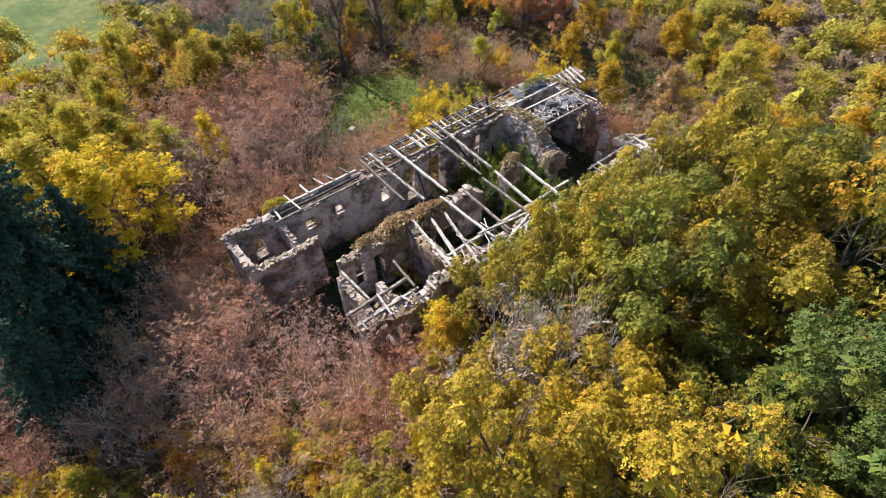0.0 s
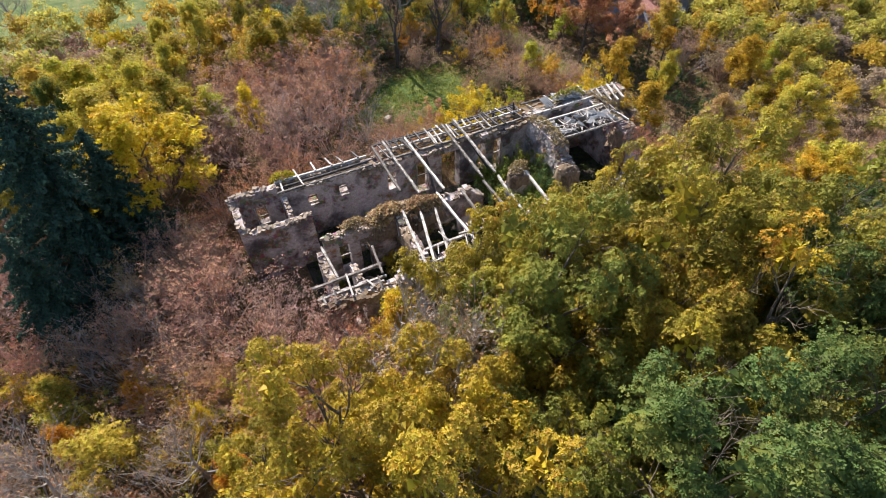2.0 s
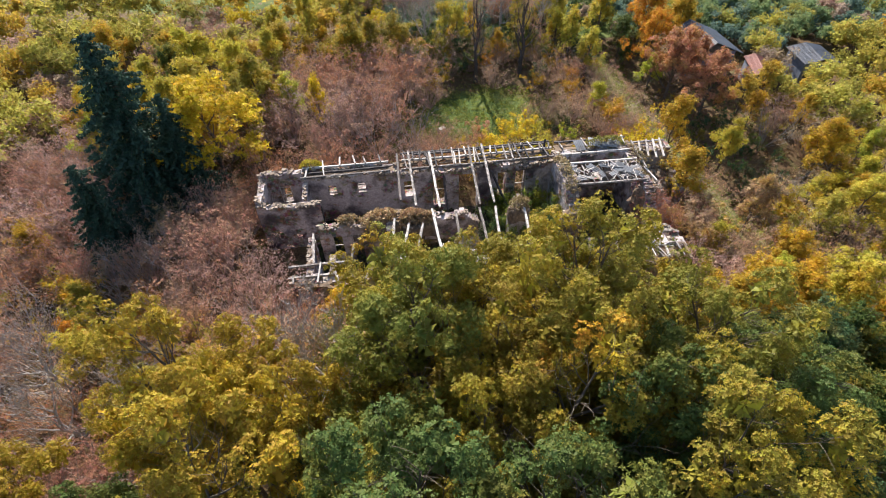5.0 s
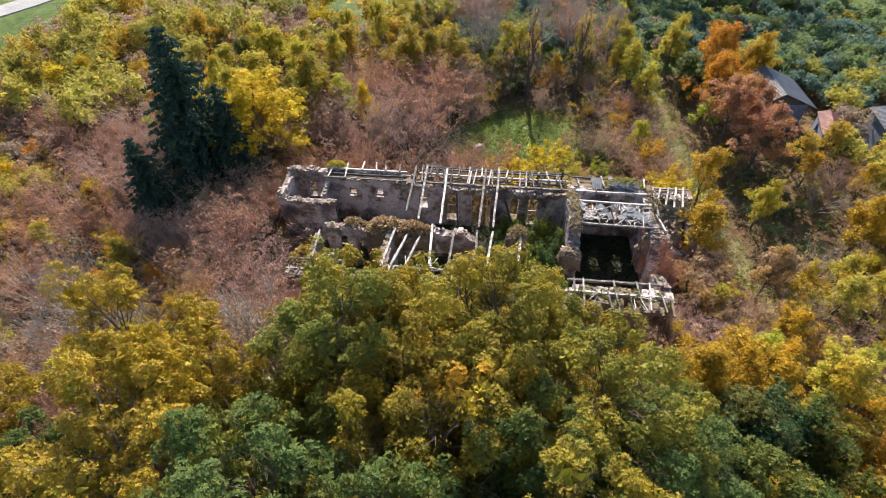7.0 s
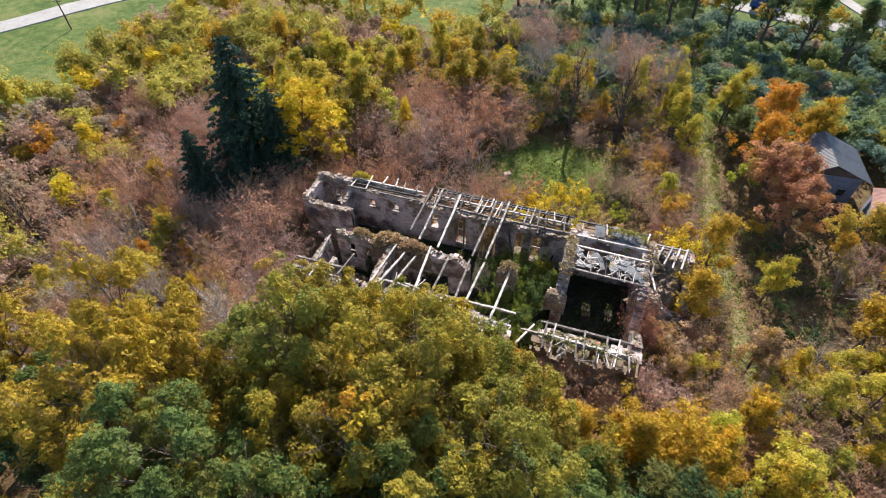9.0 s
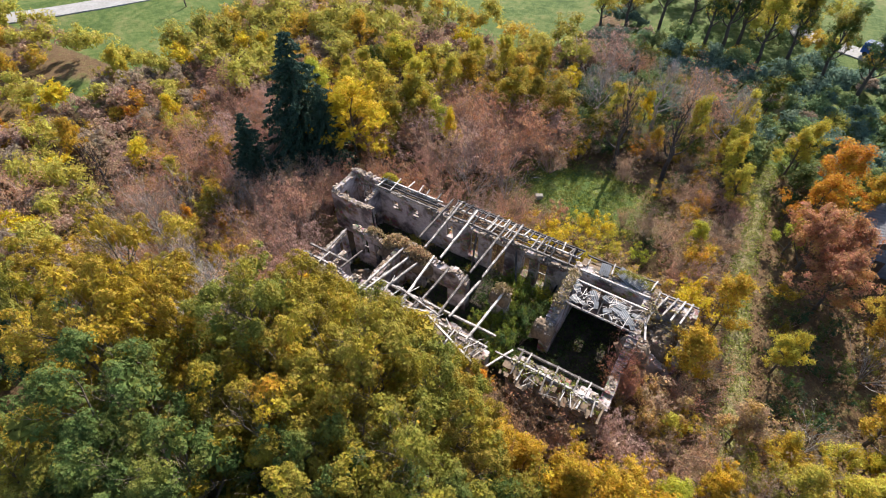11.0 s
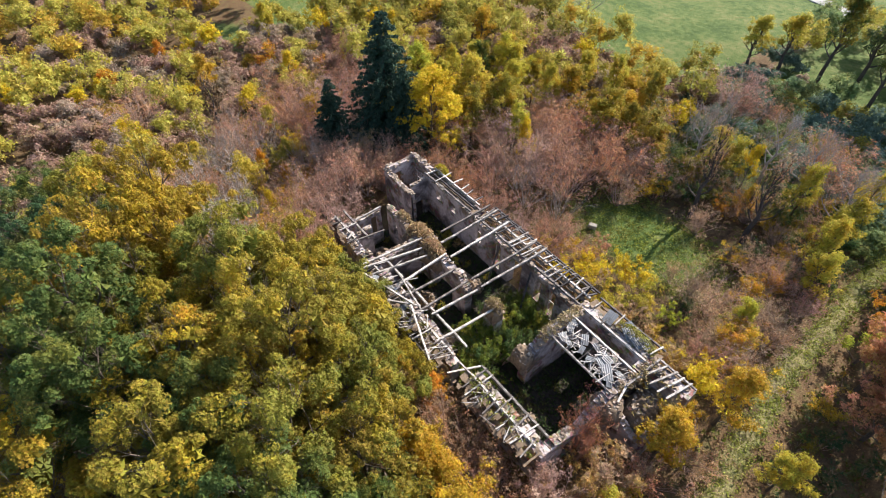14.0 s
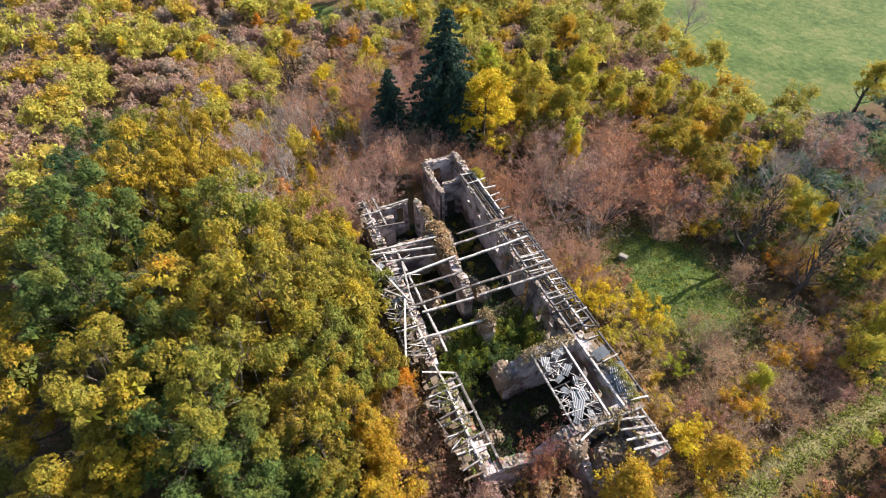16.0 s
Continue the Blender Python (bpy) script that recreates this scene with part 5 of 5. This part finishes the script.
for x, y, h, c, w in ((39.0, 2.4, 8.4, GOLD, 0.9), (37.6, -3.9, 7.2, GOLD, 1.25), (4.2, 13.4, 7.6, YELLOW, 0.7), (27.2, -18.6, 7.4, GOLD, 1.1), (29.6, -18.4, 6.5, GOLD, 1.1), (36.5, 20.5, 7, LIME, 1), (35.5, 24.5, 8, LIME, 1), (30, 30, 8, LIME, 0.9),
                      (24.0, -15.2, 6.0, ORANGE, 0.8), (22.2, -16.8, 6, BROWN, 1), (7.4, -15.0, 7.4, YELLOW, 0.8), (14.9, -15.2, 7.0, YELLOW, 0.5), (7.0, -16.2, 7.5, GOLD, 0.9), (-8.6, -12.4, 4.6, ORANGE, 0.9), (-5.4, -15.8, 5, YELLOW, 0.7)):
    put("light", x, y, h, c, w)
for x, y, h, c, w in ((-46, -35, 6, YELLOW, 1), (14, -17.4, 6, GREEN, 1), (18, -17.5, 6, OLIVE, 1), (26.4, 26, 5, GOLD, 1.0), (19, 25, 5, OLIVE, 1)):
    put("light", x, y, h, c, w)
for x, y, h, w in ((-3.2, -7.4, 6.6, 1.15), (-0.6, -10.4, 5.4, 1), (-2.2, -3.2, 4.6, 0.9), (2.4, 3.2, 4.8, 1), (6.0, 3.6, 4.6, 1), (9.6, 3.8, 4.4, 1.1), (13.0, 4.2, 4.2, 1), (5.4, 7.2, 5.5, 1.1), (16.4, 4.0, 3.8, 1),
                   (-1, 3.6, 4.6, 1),  (-1.5, -14, 5, 1.1), (1.4, -13.4, 5.4, 1.0), (4.0, -15.0, 5.2, 0.9), (6.0, -15.6, 4.6, 0.9), (1.2, -16.0, 5.4, 1.0), (12, 13, 6, 1.2), (8, 12.5, 6, 1.2), (2.6, -16.6, 5, 1)):
    put("rust", x, y, h, RUST, w)
for x, y, h, c in ((20.4, 4.2, 3.4, YELLOW), (23.0, 5.4, 4.0, YELLOW), (25.8, 4.6, 3.4, LIME), (18.6, 3.4, 3.2, BROWN), (28.4, 3.8, 3.2, BROWN), (31.2, 3.2, 3.2, BROWN), (37.2, 4.4, 4.8, YELLOW), (34.4, 3.4, 3.0, BROWN),
                   (26.6, 9.0, 2.6, LIME), (30.6, 8.8, 2.4, DARK), (36.4, -1.8, 4.6, GOLD), (36.6, -8.4, 4.6, BROWN), (35.6, -11.4, 4.4, BROWN), (35.4, -14.6, 4.6, RUST)):
    put("bush", x, y, h, c)
for x, y, h, c, w in ((25.8, -15.6, 4.6, BROWN, 1.0), (28.2, -16.0, 5.0, RUST, 0.95), (30.4, -15.8, 4.8, BROWN, 1.0), (32.6, -16.0, 4.6, RUST, 1.0), (34.6, -12.8, 4.8, RUST, 0.8)):
    put("rust", x, y, h, c, w)
for x, y, h, w in ((33.0, -6.7, 5.4, 0.5), (33.5, -7.5, 5.2, 0.5), (33.2, -8.2, 4.8, 0.5), (34.2, -8.8, 4.6, 0.55)):
    put("rust", x, y, h, RUST, w, (0.55, 0.17, 0.10, 0.5))
for x, y, h, w in ((32.0, 11.6, 4.0, 1.35), (29.4, 12.6, 3.2, 1.2), (35.0, 9.0, 3.2, 1.1), (27.4, 12.2, 2.4, 1)):
    put("rust", x, y, h, BROWN, w)
# single trees and bushes that stand out in the scrub to the west
for x, y, h, c, w in ((-30.4, -1.4, 6.4, YELLOW, 1.1), (-32.4, 18, 6.5, YELLOW, 1), (-19.2, -3.4, 5.5, GOLD, 1.2), (-20.8, -9, 5, LIME, 1.1), (-35.8, -12, 7, GOLD, 1.1), (-49, -14.7, 5, ORANGE, 1), (-43.5, -25, 4.5, YELLOW, 1), (-60, -6.6, 7, GOLD, 1.2),
                      (-13, -10, 5, OLIVE, 1), (-12.4, -13.6, 5, ORANGE, 0.8), (-21.4, 27.8, 8, GOLD, 1.2), (19.9, 29.4, 7.5, LIME, 0.9), (34.6, 34.6, 8, LIME, 0.9), (34.3, 27.2, 6.5, LIME, 0.9), (42.4, 32.9, 7.5, LIME, 0.9)):
    put("light", x, y, h, c, w)
for x, y, h, c, w in ((-36.5, 14.3, 7.5, OLIVE, 0.9), (-45, 1.7, 7.5, LIME, 0.9), (2.2, 32, 8.5, LIME, 0.8), (7.7, 33, 8.5, OLIVE, 0.8), (-1.5, 23, 8.5, LIME, 0.85), (-11.7, 20, 8.5, GREEN, 0.85), (-5.5, 24, 8, OLIVE, 0.85), (-14.3, 16.4, 8, LIME, 0.85), (-1.5, 30, 8, LIME, 0.8)):
    put("broad", x, y, h, c, w)
for x, y, h, c, w in ((-28.4, -4.2, 5.2, RUST, 1.1), (-25.6, 5.2, 5.6, RUST, 1.2), (-21.6, 8.6, 5.8, RUST, 1.2), (-31, 8.4, 5.6, RUST, 1.2), (-31.4, -23, 5.8, RUST, 1.5), (10.9, 17.7, 7, RUST, 1.3), (16.2, 6.6, 4.4, RUST, 1), (15.2, 22.4, 5.6, RUST, 1.1), (-13.4, 32.5, 6, RUST, 1.2),
                      (9, 15.2, 6, RUST, 1.1), (4.8, 10.4, 5.6, BROWN, 1.1), (24.9, 20.2, 3.4, BROWN, 1.1), (31.4, 19.6, 3.2, BROWN, 1.1), (36.2, 14.9, 3.2, BROWN, 1.0), (16.4, 16.8, 4, BROWN, 1.1)):
    put("rust", x, y, h, c, w)
for x, y, h, w in ((10, 8.2, 5.8, 1.1), (14, 9.5, 5.2, 1.1), (7.4, 9.8, 5.6, 1.0), (-15.3, -13.1, 6, 1.2), (-10, -9, 5, 1.1), (15.8, 38, 8, 1.2), (-18, -17, 6, 1.2), (-8, -19, 5.5, 1.2)):
    put("bare", x, y, h, BROWN, w)
for x, y, h, c in ((25.9, 8.0, 3.6, YELLOW), (24.2, 7.4, 3.4, YELLOW), (27.4, 7.2, 2.8, LIME), (21.0, 8.2, 3.2, RUST), (20.2, 6.4, 2.8, GOLD)):
    put("bush", x, y, h, c, 0.9)
for x, y, h, c in ((43.6, 8.8, 2.0, DARK), (45.4, 7.4, 2.2, DARK), (44.2, 5.6, 1.8, GREEN), (46.8, 5.0, 2.0, DARK), (48.4, 7.8, 2.2, DARK), (43.8, 3.2, 1.6, DARK), (49.4, 4.2, 2.0, GREEN), (-7.6, -11.8, 3.2, YELLOW), (-9.6, -10.4, 3.0, ORANGE), (-5.8, -14.8, 3.4, GOLD), (-13.8, -9.2, 3.4, GOLD),
                   (-14.2, -11.8, 3.6, LIME), (-6.8, -17.2, 3.2, OLIVE), (-2.6, -17.6, 3.6, GOLD), (2.2, -18.4, 4.0, YELLOW), (-11.8, -12.0, 3.2, OLIVE)):
    put("bush", x, y, h, c)
# growth inside the walls
rng_in = random.Random(8)
for _ in range(46):
    x, y = rng_in.uniform(19.8, 25.6), rng_in.uniform(-11.2, -1.8)
    put("bush", x, y, rng_in.uniform(1.8, 3.7), rng_in.choice((GREEN, DARK, GREEN, GREEN, OLIVE)), 0.72, rng_in.choice(((0.10, 0.15, 0.03, 0.15), (0.15, 0.20, 0.035, 0.2), (0.24, 0.28, 0.045, 0.3), (0.07, 0.12, 0.04, 0.1))))
for _ in range(16):
    x, y = rng_in.uniform(27.2, 32.2), rng_in.uniform(-11.2, -5.6)
    put("bush", x, y, rng_in.uniform(0.7, 1.6), rng_in.choice((GREEN, DARK, DARK)), 0.9)
for _ in range(22):
    x, y = rng_in.uniform(4.6, 19.5), rng_in.choice((rng_in.uniform(-5.8, -1.7), rng_in.uniform(-11.2, -7.6)))
    put("bush", x, y, rng_in.uniform(0.6, 1.9), rng_in.choice((GREEN, BROWN, LIME, OLIVE)), 1.0)


def blocked(x, y, r):
    if -0.6 - 0.5 * r < x < 37.2 + 0.5 * r and -14.4 - 0.5 * r < y < 1.2 + 0.5 * r:
        return True
    g, p = cover_at(x, y)
    if g > 0.3 and not (x > 44 and y > 48 or x > 8 and 29 < y < 92) or p > 0.05 or -4 < y < 34 and abs(x - track_x(y)) < 1.5 + 0.8 * r:
        return True
    if 48.4 < x < 58.5 and 12 < y < 25.5 or 60.5 < x < 67 and 13.5 < y < 20:
        return True
    return any(math.hypot(x - a, y - b) < 0.64 * (r + q) for a, b, q in occupied)


rng_w = random.Random(4)
far_sets = {}


def far_tree(x, y, h, color, w):
    """A distant crown, added to the joined woods of its colour."""
    rng = np.random.default_rng(int(abs(x * 97 + y * 13) * 10))
    deep = math.hypot(x - 16, y + 2) > 58
    k = 9
    lobe = rng.normal(size=(k, 3))
    lobe /= np.linalg.norm(lobe, axis=1, keepdims=True)
    lobe[:, 2] = np.abs(lobe[:, 2]) * 1.1 - 0.15
    half = np.array([0.25 * h * w, 0.25 * h * w, 0.34 * h])
    lobe = lobe * half * rng.uniform(0.6, 1.0, (k, 1)) + np.array([x, y, ground_z(x, y) + 0.46 * h])
    cushions, _ = puffs(lobe, 0.14 * h * w, 5, rng, 1.1, -0.4, 0.5)
    p, nor = puffs(cushions, 0.075 * h * w, 4 if y < -38 else max(8, int((1.5 if deep else 1.9) * h)), rng, 1.0, -0.4, 0.45)
    v, f = joined(sprigs(p, nor, 0.22 if deep else 0.17, rng, 3, 0.5, 0.5), cores(lobe, 0.14 * h * w, rng, 1.1, 8))
    far_sets.setdefault(color, []).append((v, f))
    occupied.append((x, y, 0.27 * h * w))


def fill(x0, x1, y0, y1, count, menu):
    """Scatters trees and bushes over a stretch of land; menu: (share, kind, low, high, colour)."""
    for _ in range(count):
        x, y = rng_w.uniform(x0, x1), rng_w.uniform(y0, y1)
        pick = rng_w.uniform(0, sum(m[0] for m in menu))
        for share, kind, lo, hi, color in menu:
            pick -= share
            if pick <= 0:
                break
        h, w = rng_w.uniform(lo, hi), rng_w.uniform(0.95, 1.35)
        if not (-96 < x < 96 and -54 < y < 90) or blocked(x, y, 0.25 * h):
            continue
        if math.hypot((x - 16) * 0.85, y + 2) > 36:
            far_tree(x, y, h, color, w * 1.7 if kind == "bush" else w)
        else:
            if -15.5 < x < -4.5 and -10 < y < 5:
                kind, h, color = rng_w.choice(("bare", "rust")), rng_w.uniform(3.2, 4.8), BROWN
            if 1 < x < 21 and 3 < y < 20 and kind in ("light", "broad"):
                kind, h, color = "rust", rng_w.uniform(4.2, 6.4), RUST
            if 42 < x < 51 and -5 < y < 10:
                kind, h, color = "bush", rng_w.uniform(1.0, 1.8), DARK
            tint = tuple(min(1, max(0, v * rng_w.uniform(0.85, 1.2))) for v in color[:3]) + (color[3],)
            put(kind, x, y, h, color, w, tint)


fill(-45, 14, 9, 46, 700, [(2.6, "light", 6, 9.5, LIME), (2, "light", 5, 8, GOLD), (2.5, "rust", 4, 6, RUST), (0.6, "bare", 4, 6, BROWN), (1.4, "broad", 7, 9, OLIVE), (1.0, "broad", 7, 9, LIME), (0.5, "light", 5, 7, YELLOW)])
fill(-48, -2, -30, 12, 700, [(3.4, "rust", 3.5, 6, RUST), (1.4, "bare", 3.5, 6, BROWN), (1.6, "light", 4.5, 7.5, LIME), (0.8, "bush", 2.5, 4, GOLD), (0.6, "light", 4.5, 6.5, YELLOW), (1.6, "rust", 3, 5, BROWN), (0.5, "light", 4, 6, ORANGE)])
fill(14, 36, 20.5, 34, 220, [(1.2, "rust", 2.5, 4, BROWN), (1.0, "rust", 3, 4.5, RUST), (2.2, "bush", 2.4, 4.4, DARK), (1.6, "bush", 2.4, 4.4, GREEN), (1.2, "bare", 3, 5, BROWN), (0.6, "bush", 2, 3, GOLD)])
fill(36, 85, 22, 31, 220, [(2, "light", 3.5, 6, GREEN), (1.5, "light", 4, 7, LIME), (1, "rust", 3, 5, RUST), (1.5, "light", 3, 5, DARK)])
fill(8, 74, 30, 62, 1500, [(3, "bush", 1.6, 3.4, DARK), (2, "bush", 1.6, 3.8, GREEN), (0.7, "bush", 1.6, 3.0, OLIVE), (0.3, "rust", 2, 3.5, BROWN)])
fill(6, 44, 64, 84, 60, [(1.5, "light", 6, 9, GREEN), (2, "light", 5, 8, LIME), (1, "light", 5, 7, GOLD)])
fill(44, 92, 50, 84, 46, [(2, "light", 5, 8, GREEN), (2, "light", 5, 8, LIME), (1, "light", 4, 6, GOLD)])
fill(42, 97, -35, 30, 900, [(3, "light", 4, 7, LIME), (2, "light", 4, 7, GOLD), (2, "rust", 3, 5, BROWN), (1, "bush", 2.5, 4, OLIVE), (1, "bare", 3, 5, BROWN), (1, "broad", 5, 8, OLIVE)])
fill(34, 46, -20, 30, 200, [(2, "rust", 3, 4.5, BROWN), (1.5, "bush", 2.5, 4, GOLD), (1.5, "light", 4, 6, LIME), (1, "rust", 3, 5, RUST)])
fill(-12, 34, -21, -14, 160, [(1.5, "light", 5, 7, GOLD), (1.5, "rust", 3, 5, BROWN), (1, "bush", 3, 4.5, LIME), (1.5, "rust", 3.5, 5, RUST)])
fill(26, 48, -42, -15, 200, [(2, "broad", 7, 10, OLIVE), (2, "broad", 7, 10, GOLD), (1, "broad", 8, 11, GREEN)])
fill(-14, 28, -55, -20, 60, [(2, "broad", 7, 11, OLIVE), (1, "broad", 8, 11, GREEN)])
fill(-97, -40, -60, 45, 1300, [(2, "light", 5, 9, LIME), (2, "rust", 4, 6, RUST), (1, "bare", 4, 6, BROWN), (1, "light", 5, 8, GOLD)])
fill(-60, -10, -60, -28, 420, [(2, "light", 5, 8, LIME), (2, "rust", 4, 6, RUST), (1, "bare", 4, 6, BROWN), (1, "light", 5, 8, GOLD)])
fill(14, 38, 2, 22, 50, [(2, "rust", 2, 3, BROWN), (2, "bush", 1.6, 2.6, LIME), (1, "bush", 1.6, 2.6, GOLD)])
fill(-60, 75, -54, -37, 420, [(2, "broad", 8, 12, OLIVE), (1.5, "broad", 8, 12, GREEN), (1, "broad", 7, 11, GOLD), (1, "rust", 4, 6, RUST)])
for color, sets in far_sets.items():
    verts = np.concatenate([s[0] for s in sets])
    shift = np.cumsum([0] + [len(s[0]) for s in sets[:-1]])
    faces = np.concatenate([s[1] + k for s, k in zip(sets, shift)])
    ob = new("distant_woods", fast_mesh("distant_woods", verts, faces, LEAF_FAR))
    # far tints are bluer, DARK palest by far: distance haze put into leaf colour
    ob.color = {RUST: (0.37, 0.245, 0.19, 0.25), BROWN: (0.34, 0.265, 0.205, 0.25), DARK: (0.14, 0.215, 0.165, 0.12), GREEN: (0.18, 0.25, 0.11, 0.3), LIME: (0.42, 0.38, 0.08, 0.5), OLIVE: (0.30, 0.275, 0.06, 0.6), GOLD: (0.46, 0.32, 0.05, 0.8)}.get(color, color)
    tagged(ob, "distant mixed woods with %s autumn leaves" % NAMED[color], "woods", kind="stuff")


def low_growth(name, count, color, size, up, high, test, label, seed, box, material, long=1.6):
    """Weeds and grass close to the ground, joined."""
    rng = np.random.default_rng(seed)
    pts = []
    while len(pts) < count:
        x, y = rng.uniform(box[0], box[1]), rng.uniform(box[2], box[3])
        if test(x, y):
            pts.append((x, y, ground_z(x, y) + rng.uniform(0.03, high)))
    v, f = leaves(pts, 0.35, 5, size, rng, long=long, flat=0.35, up=up)
    ob = new(name, fast_mesh(name, v, f, material))
    ob.color = color
    return tagged(ob, label, "undergrowth", kind="stuff")


def wild(x, y):
    g, p = cover_at(x, y)
    return g < 0.6 and p < 0.5 and not (-0.3 < x < 37 and -12.6 < y < 0)


low_growth("dry_undergrowth", 9000, (0.22, 0.145, 0.07, 0.5), 0.16, 0.5, 0.55, wild, "dry brown weeds and leaf litter", 3, (-40, 62, -45, 42), WEED_BROWN)
low_growth("green_undergrowth", 4500, (0.10, 0.13, 0.02, 0.3), 0.15, 0.5, 0.45, wild, "low green weeds among the bushes", 5, (-30, 55, -20, 38), WEED_BROWN)
low_growth("grass_tufts", 8000, (0.26, 0.30, 0.055, 0.4), 0.085, 0.2, 0.12, lambda x, y: cover_at(x, y)[0] > 0.3 and (x < 35 or abs(x - track_x(y)) < 2.4), "short tufts of green meadow grass", 6, (5, 48, -16, 40), WEED_BROWN, 2.4)
# floor weeds: the pit's shade is put into their very dark green
low_growth("floor_weeds", 3600, (0.03, 0.055, 0.014, 0.2), 0.13, 0.5, 0.5, lambda x, y: 4 < x < 32.4 and -11.6 < y < -1.3, "weeds and rubble litter on the ruin's floor, coloured dark for the pit's shade", 7, (4, 33, -12, -1), WEED_BROWN)
